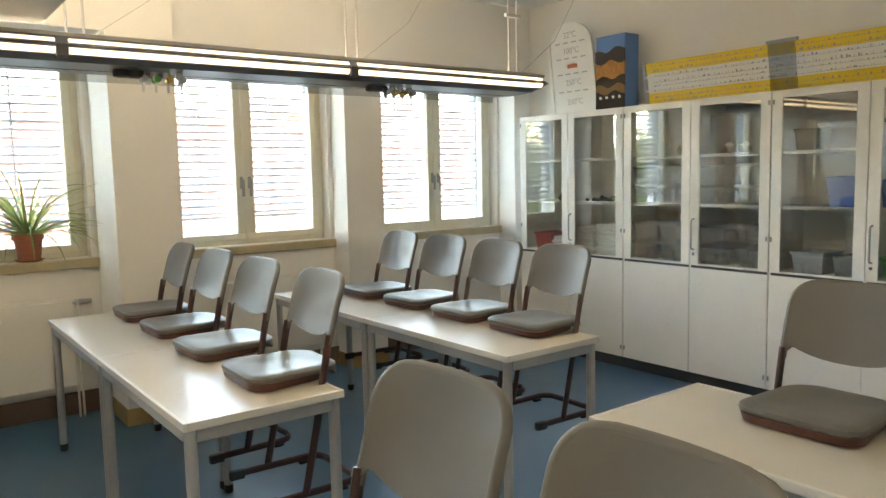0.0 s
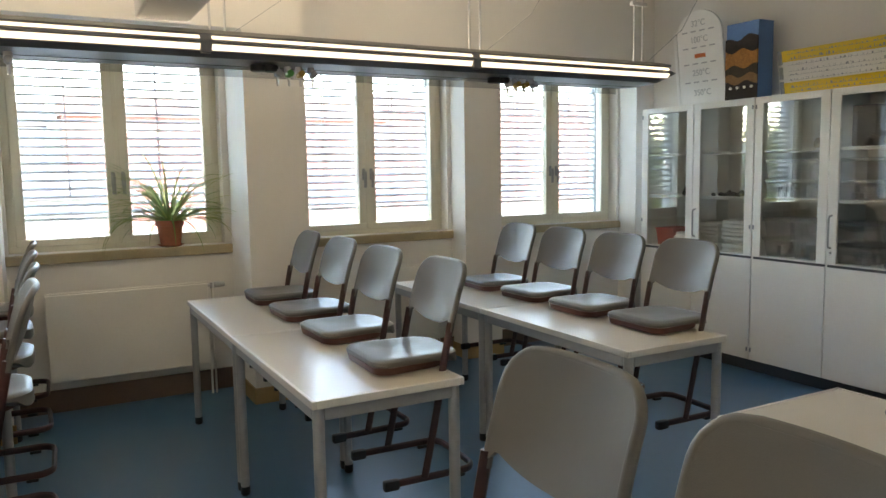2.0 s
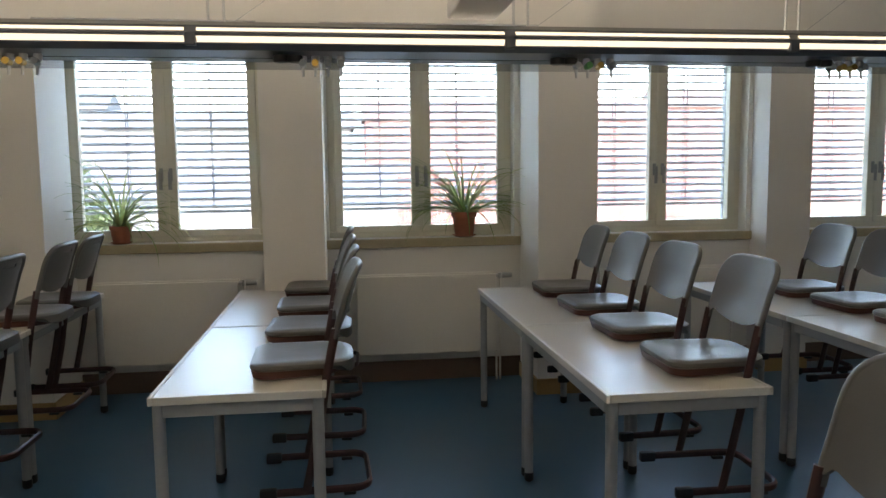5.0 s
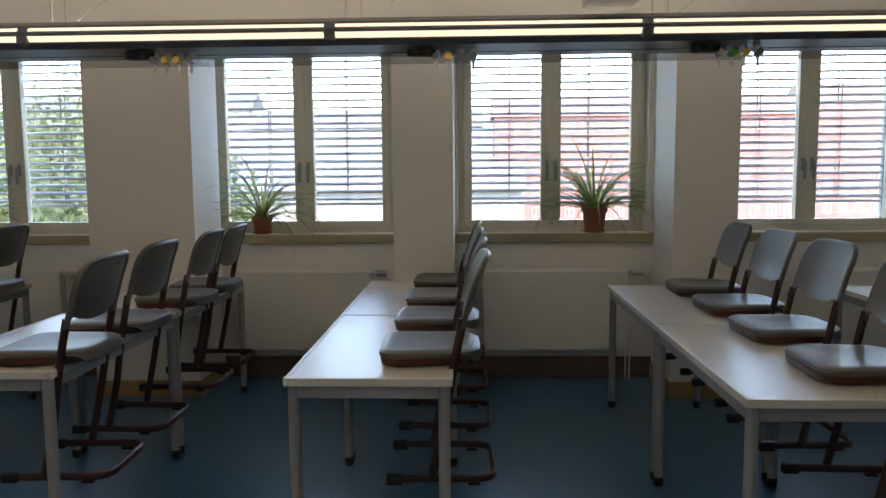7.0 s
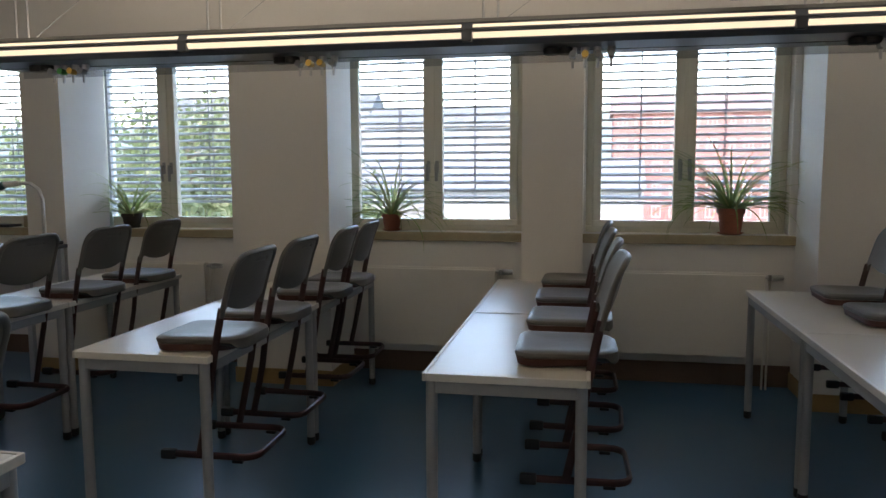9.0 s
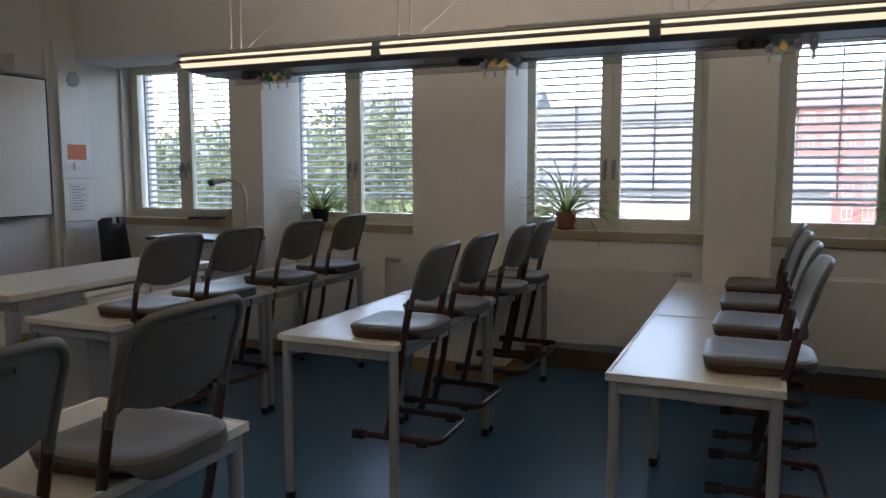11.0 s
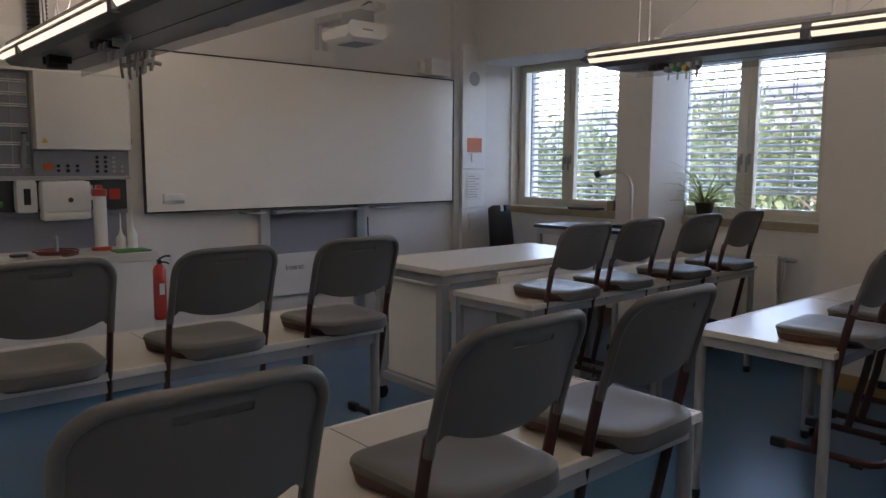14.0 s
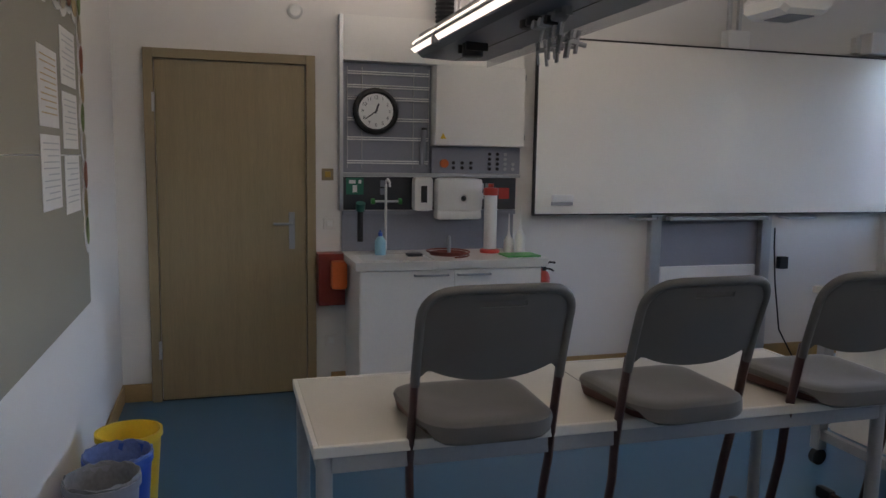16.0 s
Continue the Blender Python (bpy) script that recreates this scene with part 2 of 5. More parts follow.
# ---- room ----
part("floor", boxes(((FRONT - 0.3, BACK - 0.3, FL - 0.25), (REAR + 0.3, OUTER, FL))), "floor", label="blue linoleum classroom floor, smooth and slightly glossy", kind="structure")
part("ceiling", boxes(((FRONT - 0.3, BACK - 0.3, CEIL), (REAR + 0.3, OUTER, CEIL + 0.3))), "ceiling", label="plain white plastered ceiling", kind="structure")
part("wall_front", boxes(((FRONT - 0.3, BACK - 0.3, FL), (FRONT, OUTER, CEIL)), ((FRONT, 5.47, FL), (FRONT + 0.06, FACE, CEIL))), "wall", label="white painted wall behind the whiteboard", kind="structure")
part("wall_rear", boxes(((REAR, BACK - 0.3, FL), (REAR + 0.3, OUTER, CEIL))), "wall", label="white painted wall behind the cabinets", kind="structure")
part("wall_corridor", boxes(((FRONT, BACK - 0.3, FL), (REAR, BACK, CEIL))), "wall", label="white painted corridor wall with a pinboard", kind="structure")
bm = boxes(((FRONT, FACE, FL), (REAR, OUTER, WZ0)), ((FRONT, FACE, WZ1), (REAR, OUTER, CEIL)))
edges = [FRONT] + [v for c in WIN for v in (c - WHALF, c + WHALF)] + [REAR]
for a, b in zip(edges[::2], edges[1::2]):
    box(bm, (a, FACE, WZ0), (b, OUTER, WZ1))
part("wall_window", bm, "wall", label="white painted outer wall with six windows", kind="structure")
BEAM = 2.61  # underside of the beam over the niches
part("beam", boxes(((FRONT, 5.76, BEAM), (2.30, FACE, CEIL)), ((2.30, 6.08, BEAM), (REAR, FACE, CEIL))), "wall", label="white painted beam over the window niches", kind="structure")
PIERS = [(-4.15, 5.76, -3.80), (-2.35, 5.76, -1.57), (-0.13, 5.76, 0.30), (1.85, 5.76, 2.30), (3.84, 6.08, 4.22), (5.83, 6.08, REAR)]
for i, (a, yf, b) in enumerate(PIERS):
    part(f"pier_{i + 1}", boxes(((a, yf, FL), (b, FACE, BEAM)), bevel=0.002), "wall", label="white painted pier between the window niches", kind="structure")
bm = boxes()
for a, yf, b in PIERS:
    box(bm, (a - 0.012, yf - 0.012, FL), (min(b + 0.012, REAR), FACE, FL + 0.12), 0.003)
box(bm, (FRONT, 0.72, FL), (FRONT + 0.012, 5.47, FL + 0.12), 0.003)
box(bm, (FRONT, BACK, FL), (FRONT + 0.012, -0.46, FL + 0.12), 0.003)
box(bm, (FRONT, BACK, FL), (REAR, BACK + 0.012, FL + 0.12), 0.003)
part("baseboard", bm, "ochre", label="ochre skirting along the walls and piers", kind="structure")
bm = boxes()
for a, b in zip([FRONT] + [p[2] for p in PIERS[:-1]], [p[0] for p in PIERS]):
    box(bm, (a, FACE - 0.014, FL), (b, FACE, FL + 0.165), 0.003)
part("baseboard_niche", bm, "brown", label="dark brown skirting in the window niches", kind="structure")


def window(i, cx):
    w = empty(f"window_{i}", pose(cx, 6.45, WZ0), "cream painted two-sash window with lever handles", "window", kind="structure")
    h, t = WHALF, WZ1 - WZ0
    y0, y1 = 0.0, 0.075
    part("window_frame", boxes(((-h, y0, 0), (h, y1, 0.05)), ((-h, y0, t - 0.06), (h, y1, t)), ((-h, y0, 0.05), (-h + 0.06, y1, t - 0.06)), ((h - 0.06, y0, 0.05), (h, y1, t - 0.06)), bevel=0.006), "frame", w)
    for s in (-1, 1):
        a, b = (-h + 0.05, -0.001) if s < 0 else (0.001, h - 0.05)
        zz0, zz1 = 0.04, t - 0.05
        la, lb = (0.065, 0.078) if s < 0 else (0.078, 0.065)
        sash = part("sash", boxes(((a, -0.018, zz0), (b, 0.05, zz0 + 0.055)), ((a, -0.018, zz1 - 0.06), (b, 0.05, zz1)), ((a, -0.018, zz0 + 0.055), (a + la, 0.05, zz1 - 0.06)), ((b - lb, -0.018, zz0 + 0.055), (b, 0.05, zz1 - 0.06)), bevel=0.007), "frame", w)
        p = part("pane", boxes(((a + la - 0.01, 0.02, zz0 + 0.045), (b - lb + 0.01, 0.026, zz1 - 0.05))), "glass", sash)
        p.visible_shadow = False
        bm = boxes(((s * 0.035 - 0.014, -0.028, 0.47), (s * 0.035 + 0.014, -0.018, 0.57)), bevel=0.004)
        cyl(bm, (s * 0.035, -0.02, 0.535), (s * 0.035, -0.062, 0.535), 0.009, seg=10)
        sweep(bm, [(s * 0.035, -0.058, 0.545), (s * 0.035, -0.062, 0.50), (s * 0.035, -0.058, 0.405)], 0.014, 0.009)
        part("handle", bm, "boomtop", sash, "grey metal lever handle", True)
    part("meeting_cover", boxes(((-0.016, -0.027, 0.05), (0.016, -0.016, t - 0.06)), bevel=0.004), "frame", w)
    part("window_sill", boxes(((-0.78 if i != 1 else -0.83, -0.15, -0.075), (0.79, 0.004, -0.004)), bevel=0.008), "sill", w, "beige stone sill")
    return w


def blind(cx, low, slat_mesh):
    z1 = WZ1 + 0.03
    b = empty("venetian_blind", pose(cx, 6.62, z1), "light grey outside venetian blind lowered with open slats", "blind", "window blinds")
    zs, k = -0.06, 0
    while z1 + zs > low + 0.03:
        o = new("slat", slat_mesh)
        o.parent, o.matrix_basis = b, pose(0, 0, zs, 12 + 1.5 * math.sin(k * 2.1 + cx), 0.12 * math.sin(k * 1.3 + cx), 0)
        zs -= 0.062
        k += 1
    part("bottom_rail", boxes(((-0.66, -0.03, low - z1 - 0.012), (0.66, 0.03, low - z1 + 0.012)), bevel=0.005), "slat", b)
    for x in (-0.32, 0.32):
        part("ladder_cord", boxes(((x - 0.004, -0.034, low - z1), (x + 0.004, -0.031, 0)), ((x - 0.004, 0.031, low - z1), (x + 0.004, 0.034, 0))), "steel", b)
    for x in (-0.685, 0.685):
        part("guide_rail", boxes(((x - 0.012, -0.02, -1.63), (x + 0.012, 0.02, 0))), "steel", b)


bm = bmesh.new()
top = [(-0.04, -0.009), (-0.034, 0.002), (-0.012, 0.006), (0.012, 0.004), (0.034, -0.004), (0.04, -0.001)]
loft(bm, [[(x, y, z) for y, z in top] + [(x, y, z - 0.0022) for y, z in reversed(top)] for x in (-0.66, 0.66)])
slat_ob = part("slat", bm, "slat")
SLAT = slat_ob.data
bpy.data.objects.remove(slat_ob)
for i, cx in enumerate(WIN):
    window(i + 1, cx)
    blind(cx, 1.28 if i else 1.14, SLAT)


def radiator(x0, x1):
    r = empty("radiator", pose((x0 + x1) / 2, 6.2, 0.15), "white enamelled flat panel radiator in a window niche", "radiator", "radiators")
    h = (x1 - x0) / 2
    part("front_panel", boxes(((-h, -0.02, 0), (h, 0.0, 0.62)), bevel=0.006), "radiator", r)
    part("back_panel", boxes(((-h, 0.06, 0), (h, 0.08, 0.62)), bevel=0.006), "radiator", r)
    part("top_grille", boxes(*(((-h + 0.02 + k * (2 * h - 0.04) / 40, 0.0, 0.605), (-h + 0.035 + k * (2 * h - 0.04) / 40, 0.06, 0.625)) for k in range(40)), ((-h, -0.005, 0.61), (h, 0.003, 0.63)), ((-h, 0.057, 0.61), (h, 0.065, 0.63))), "radiator", r)
    bm = bmesh.new()
    cyl(bm, (h, 0.03, 0.6), (h + 0.06, 0.03, 0.6), 0.012)
    cyl(bm, (h + 0.04, 0.03, 0.575), (h + 0.04, 0.03, 0.62), 0.016)
    part("valve", bm, "alu", r, "metal valve", True)
    bm = bmesh.new()
    cyl(bm, (h + 0.055, 0.03, 0.6), (h + 0.135, 0.03, 0.6), 0.024, 0.019)
    part("thermostat_head", bm, "panellight", r, "grey thermostat head", True)
    bm = bmesh.new()
    sweep(bm, [(h + 0.04, 0.03, 0.58), (h + 0.04, 0.03, FL - 0.15)], 0.008)
    sweep(bm, [(h - 0.03, 0.03, 0.01), (h + 0.01, 0.03, -0.02), (h + 0.01, 0.03, FL - 0.15)], 0.008)
    part("pipe", bm, "radiator", r, smooth=True)


for a, b in ((-3.77, -2.83), (-1.42, -0.37), (0.52, 1.62), (2.48, 3.6)):
    radiator(a, b)


# ---- tables and chairs ----
def table(length):
    t = empty("classroom_table", pose(0, 0, 0), "classroom table with a cream laminate top and grey steel frame", "table", "classroom tables")
    w, l = 0.65, length
    part("tabletop", boxes(((0.016, 0.016, 0.722), (w - 0.016, l - 0.016, 0.7495)), bevel=0.002), "top", t)
    if l > 1.5:
        part("joint", boxes(((0.016, l / 2 - 0.0015, 0.7496), (w - 0.016, l / 2 + 0.0015, 0.7502))), "dark", t)
    part("edge_band", boxes(((0, 0, 0.72), (0.016, l, 0.752)), ((w - 0.016, 0, 0.72), (w, l, 0.752)), ((0.016, 0, 0.72), (w - 0.016, 0.016, 0.752)), ((0.016, l - 0.016, 0.72), (w - 0.016, l, 0.752)), bevel=0.004), "edge", t, "pale plastic edge")
    for lo, hi in (((0.05, 0.012, 0.67), (w - 0.05, 0.037, 0.72)), ((0.05, l - 0.037, 0.67), (w - 0.05, l - 0.012, 0.72)), ((0.012, 0.05, 0.67), (0.037, l - 0.05, 0.72)), ((w - 0.037, 0.05, 0.67), (w - 0.012, l - 0.05, 0.72))):
        part("apron", boxes((lo, hi), bevel=0.004), "steel", t)
    for x in (0.033, w - 0.033):
        for y in (0.033, l - 0.033):
            bm = bmesh.new()
            cyl(bm, (x, y, FL + 0.03), (x, y, 0.72), 0.023, seg=18)
            leg = part("leg", bm, "steel", t, smooth=True)
            bm = bmesh.new()
            lathe(bm, [(0.017, 0.0), (0.022, 0.004), (0.025, 0.012), (0.025, 0.05)], 16, (x, y, FL))
            part("foot_cap", bm, "black", leg, "black plastic foot", True)
    return t


def seat_outline(x0, x1, hw_f, hw_r, r, z, n=6):
    """Rounded outline: x0 front, x1 rear, half widths at front and rear."""
    pts = []
    for (cx, cy, a) in ((x0 + r, -(hw_f - r), 180), (x1 - r * 1.6, -(hw_r - r * 1.6), 270), (x1 - r * 1.6, hw_r - r * 1.6, 0), (x0 + r, hw_f - r, 90)):
        rr = r if a in (180, 90) else r * 1.6
        pts += arc((cx, cy), rr, a, a + 90, n, z)
    return pts


def tube_x(z):
    """The line of the chair's uprights, height above the tabletop to place."""
    return float(np.interp(z, [-0.465, -0.22, 0.0, 0.19, 0.33, 0.455], [-0.10, -0.045, -0.008, 0.03, 0.07, 0.118]))


BW, BT, BR = 0.212, 0.437, 0.075  # backrest: half width, top, corner radius


def back_x(u, z):
    return tube_x(z) + 0.042 * (1 - u * u) * (0.6 + 0.4 * math.sin(math.pi * min(1, max(0, (z - 0.17) / 0.27))))


def chair():
    c = empty("school_chair", pose(0, 0, 0.752), "grey plastic school chair with maroon frame put up on a table", "chair", "school chairs")
    # seat: maroon shell below, grey moulded pad above that rolls down at the rear
    bm = bmesh.new()
    loft(bm, [seat_outline(-0.285, 0.045, 0.185, 0.16, 0.06, 0.0), seat_outline(-0.300, 0.055, 0.198, 0.17, 0.065, 0.005), seat_outline(-0.307, 0.062, 0.206, 0.178, 0.069, 0.035)])
    part("seat_shell", bm, "seatside", c, "maroon underside of the seat", True)
    bm = bmesh.new()
    rings = [(-0.3, 0.088, 0.2, 0.184, 0.066, 0.0355), (-0.308, 0.104, 0.207, 0.196, 0.07, 0.039), (-0.311, 0.11, 0.21, 0.2, 0.07, 0.048), (-0.308, 0.106, 0.207, 0.197, 0.069, 0.058), (-0.298, 0.096, 0.197, 0.187, 0.066, 0.0645), (-0.28, 0.08, 0.18, 0.17, 0.06, 0.067), (-0.25, 0.05, 0.152, 0.142, 0.052, 0.065), (-0.21, 0.015, 0.115, 0.105, 0.042, 0.06), (-0.16, -0.03, 0.07, 0.062, 0.028, 0.056), (-0.115, -0.07, 0.03, 0.026, 0.012, 0.055)]
    loft(bm, [seat_outline(*r) for r in rings])
    for v in bm.verts:  # the rear edge rolls down over the shell
        if v.co.x > 0.05 and v.co.z < 0.053:
            v.co.z -= 0.03 * min(1, (v.co.x - 0.05) / 0.03)
    part("seat_pad", bm, "shell", c, smooth=True)
    # backrest: two curved skins with a grip recess in the rear one
    bm = bmesh.new()
    nu, nv, t = 30, 16, 0.013
    us = [math.sin(math.pi / 2 * (-1 + 2 * i / nu)) for i in range(nu + 1)]
    fr, bk = {}, {}
    for i, u in enumerate(us):
        y = BW * u
        a = abs(u)
        low = 0.172 + 0.036 * min(a, 0.86) ** 2.4 / 0.86 ** 2.4 - 0.03 * max(0, (a - 0.86) / 0.14) ** 0.6
        over = max(0, abs(y) - (BW - BR))
        top = BT - 0.004 * u * u - (BR - math.sqrt(max(0, BR * BR - over * over)))
        for j in range(nv + 1):
            z = low + (top - low) * j / nv
            x = back_x(u, z)
            fr[i, j] = bm.verts.new((x - t / 2, y, z))
            bk[i, j] = bm.verts.new((x + t / 2, y, z))
    i0, i1, jh = 12, 18, 13
    for i in range(nu):
        for j in range(nv):
            bm.faces.new((fr[i, j], fr[i, j + 1], fr[i + 1, j + 1], fr[i + 1, j]))
            if not (i0 <= i < i1 and j == jh):
                bm.faces.new((bk[i, j], bk[i + 1, j], bk[i + 1, j + 1], bk[i, j + 1]))
    for j in range(nv):
        for i in (0, nu):
            bm.faces.new((fr[i, j], bk[i, j], bk[i, j + 1], fr[i, j + 1]))
    for i in range(nu):
        for j in (0, nv):
            bm.faces.new((fr[i, j], fr[i + 1, j], bk[i + 1, j], bk[i, j]))
    # the grip: a shallow scoop, deepest at its lower ledge
    def inner(i, j, d):
        return bm.verts.new(bk[i, j].co + Vector((-d, 0, 0)))

    for i in range(i0, i1):
        lo, hi = 0.006, 0.001
        bm.faces.new((inner(i, jh, lo), inner(i + 1, jh, lo), inner(i + 1, jh + 1, hi), inner(i, jh + 1, hi)))
        for j, d in ((jh, lo), (jh + 1, hi)):
            bm.faces.new((inner(i, j, d), inner(i, j, 0), inner(i + 1, j, 0), inner(i + 1, j, d)))
    for i in (i0, i1):
        bm.faces.new((inner(i, jh, 0.006), inner(i, jh + 1, 0.001), inner(i, jh + 1, 0), inner(i, jh, 0)))
    rim = [(tube_x(z), -BW, z) for z in (0.16, 0.2, 0.25, 0.3, 0.34)]
    for k in range(7):
        a = radians(90 * k / 6)
        z = BT - BR - 0.004 + BR * math.sin(a)
        y = -(BW - BR) - BR * math.cos(a)
        rim.append((back_x(y / BW, z), y, z))
    for k in range(1, 12):
        y = -(BW - BR) + 2 * (BW - BR) * k / 12
        rim.append((back_x(y / BW, BT), y, BT - 0.004 * (y / BW) ** 2))
    rim += [(x, -y, z) for x, y, z in rim[:12][::-1]]
    sweep(bm, [(x + 0.006, y, z) for x, y, z in rim], 0.0135, 0.0125, 10, ref=(1, 0, 0))
    part("backrest", bm, "shell", c, smooth=True)
    for s in (-1, 1):
        bm = bmesh.new()
        sweep(bm, [(tube_x(z), s * (BW if z > -0.2 else 0.205), z) for z in (0.20, 0.1, 0.0, -0.1, -0.2, -0.33, -0.457)], 0.0175, 0.0115, 10, ref=(0, 1, 0))
        part("upright", bm, "maroon", c, smooth=True)
    bm = bmesh.new()
    r = 0.07
    path = [(-0.245, -0.195, -0.465)] + [(x, y, -0.465) for x, y, _ in arc((0.16 - r, -0.195 + r), r, -90, 0, 5)] + [(x, y, -0.465) for x, y, _ in arc((0.16 - r, 0.195 - r), r, 0, 90, 5)] + [(-0.245, 0.195, -0.465)]
    sweep(bm, path, 0.0115, 0.0165, 8, ref=(0, 0, 1))
    base = part("base_loop", bm, "maroon", c, smooth=True)
    for s in (-1, 1):
        part("foot_cap", boxes(((-0.285, s * 0.195 - 0.017, -0.489), (-0.215, s * 0.195 + 0.017, -0.444)), bevel=0.011), "black", base, "black plastic foot cap", True)
        part("glide", boxes(((0.05, s * 0.19 - 0.013, -0.492), (0.10, s * 0.19 + 0.013, -0.477)), bevel=0.005), "black", base, "black plastic glide", True)
    return c


# rows: table's window-end group, x of the edge towards the front, y of the near end, chair centres
ROWS_OF_TABLES = [
    (2.86, 2.93, 1.30, 2, (3.29, 3.82, 4.38, 4.92)),
    (1.36, 2.965, 1.30, 2, (3.32, 3.98, 4.62, 5.24)),
    (-0.30, 3.215, 1.30, 2, (3.58, 4.22, 4.88, 5.56)),
    (-1.905, 3.30, 1.30, 2, (3.57, 4.15, 4.88, 5.38)),
    (-3.42, 3.11, 1.30, 2, (3.46, 4.02, 4.70, 5.35)),
    (-3.535, 0.24, 1.95, 1, (0.72, 1.36, 1.99)),
    (-1.88, 0.26, 1.95, 1, (0.55, 1.27, 1.86)),
    (0.72, 0.06, 1.95, 1, (1.03, 1.58)),
    (2.50, 0.15, 1.95, 1, (0.90, 1.55)),
]
rng = random.Random(4)
protos, chair_proto = {}, None
for x, y, length, count, seats in ROWS_OF_TABLES:
    for k in range(count):
        m = pose(x, y + k * (length + 0.004), 0, 0, 0, rng.uniform(-0.25, 0.25))
        if length not in protos:
            protos[length] = table(length)
            protos[length].matrix_world = m
        else:
            copy_thing(protos[length], m)
    for yc in seats:
        m = pose(x + 0.65 + rng.uniform(-0.012, 0.006), yc, 0.7525, 0, 0, rng.uniform(-2.2, 2.2))
        if chair_proto is None:
            chair_proto = chair()
            chair_proto.matrix_world = m
        else:
            copy_thing(chair_proto, m)


# ---- hanging supply booms with lamps ----
def boom(name, x0, x1, y0, z0, joints, clusters, label, up, strip):
    b = empty(name, pose(0, y0, z0), label, "ceiling lamp", "supply booms")
    w = 0.52
    prof = [(0.06, -0.004), (0.25, -0.012), (0.27, -0.012), (0.46, -0.004), (0.488, 0.02), (0.516, 0.064), (0.508, 0.078), (0.478, 0.115), (0.042, 0.115), (0.012, 0.078), (0.004, 0.064), (0.032, 0.02)]

    def at(x, sy, sz):
        return [(x, 0.26 + (y - 0.26) * sy, 0.075 + (z - 0.075) * sz) for y, z in prof]

    bm = bmesh.new()
    loft(bm, [at(x0, 0.72, 0.16), at(x0 + 0.06, 0.86, 0.42), at(x0 + 0.2, 1, 1), at(x1 - 0.2, 1, 1), at(x1 - 0.06, 0.86, 0.42), at(x1, 0.72, 0.16)])
    part("body", bm, "boom", b)
    bm = bmesh.new()
    cov = [(0.04, 0.115), (0.042, 0.132), (0.14, 0.152), (0.38, 0.152), (0.478, 0.132), (0.48, 0.115)]
    loft(bm, [[(x, 0.26 + (y - 0.26) * s, z) for y, z in cov] for x, s in ((x0 + 0.05, 0.85), (x0 + 0.2, 1), (x1 - 0.2, 1), (x1 - 0.05, 0.85))])
    part("cover", bm, "boomtop", b, "grey metal cover")
    # glowing plate hidden above the cover, added to brighten ceiling and room
    part("uplight", boxes(((x0 + 0.3, 0.17, 0.1525), (x1 - 0.3, 0.35, 0.1555))), up, b, "unseen glowing plate added on the cover to brighten the room")
    part("seam", boxes(((x0 + 0.22, 0.258, -0.0145), (x1 - 0.22, 0.262, -0.0115))), "black", b)
    stops = [x0 + 0.1] + list(joints) + [x1 - 0.1]
    for a, c in zip(stops, stops[1:]):
        for side in (0, 1):
            for nm, q in (("lower_diffuser", [(0.005, 0.055), (0.023, 0.028), (0.029, 0.031), (0.012, 0.058)]), ("upper_diffuser", [(0.011, 0.084), (0.023, 0.100), (0.031, 0.097), (0.019, 0.081)])):
                bm = bmesh.new()
                ends = []
                for x, cut in ((a + 0.03, a == stops[0]), (c - 0.03, c == stops[-1])):
                    ends.append([(x + (0.05 if x < c - 0.1 else -0.05) * (cut and z < 0.03), (w - y) if side else y, z) for y, z in q])
                loft(bm, ends)
                part(nm, bm, strip, b, "glowing warm white diffuser")
    for j in joints:
        for side in (0, 1):
            ys = [0.0, 0.05] if not side else [w - 0.05, w]
            part("divider", boxes(((j - 0.026, ys[0], 0.012), (j + 0.026, ys[1], 0.074)), bevel=0.004), "boom", b)
    part("lower_edge", boxes(((x0 + 0.22, w - 0.055, -0.045), (x1 - 0.22, w - 0.05, 0.0))), "acrylic", b, "translucent grey edge strip")
    for j in list(joints) + [x0 + 0.35, x1 - 0.35]:
        for dx in (-0.04, 0.04):
            bm = bmesh.new()
            cyl(bm, (j + 0.1 + dx, 0.2, 0.14), (j + 0.1 + dx, 0.2, CEIL - z0), 0.007, seg=8)
            part("hanger_rod", bm, "alu", b)
        part("hanger_bracket", boxes(((j + 0.03, 0.185, 0.55), (j + 0.17, 0.215, 0.575)), bevel=0.004), "alu", b)
        bm = bmesh.new()
        sweep(bm, [(j + 0.16, 0.2, 0.14), (j + 0.55, 0.22, 0.42), (j + 1.0, 0.24, CEIL - z0)], 0.0016, seg=6)
        part("cable", bm, "steel", b)
    for n, c in enumerate(clusters):
        for dx in (-0.11, -0.04):
            bm = bmesh.new()
            lathe(bm, [(0.036, -0.045), (0.042, -0.04), (0.042, -0.012), (0.034, -0.008)], 14, (c + dx, 0.17, -0.002))
            part("socket", bm, "black", b, "black power socket", True)
        rear = y0 < 2
        for dx, col in ((0.0, "steel"), (0.065, "steel"), (0.13, "black"), (0.2, "steel")) if rear else ((0.0, "steel"), (0.065, ("green", "brass", "brass")[n % 3]), (0.13, ("brass", "brass", "steel")[n % 3]), (0.2, "steel")):
            bm = bmesh.new()
            lathe(bm, [(0.021, -0.04), (0.021, 0.0)], 10, (c + dx, 0.20, -0.004))
            cyl(bm, (c + dx, 0.2, -0.04), (c + dx, 0.18, -0.068), 0.012, seg=8)
            cyl(bm, (c + dx, 0.184, -0.06), (c + dx, 0.176, -0.118), 0.0095, 0.007, seg=8)
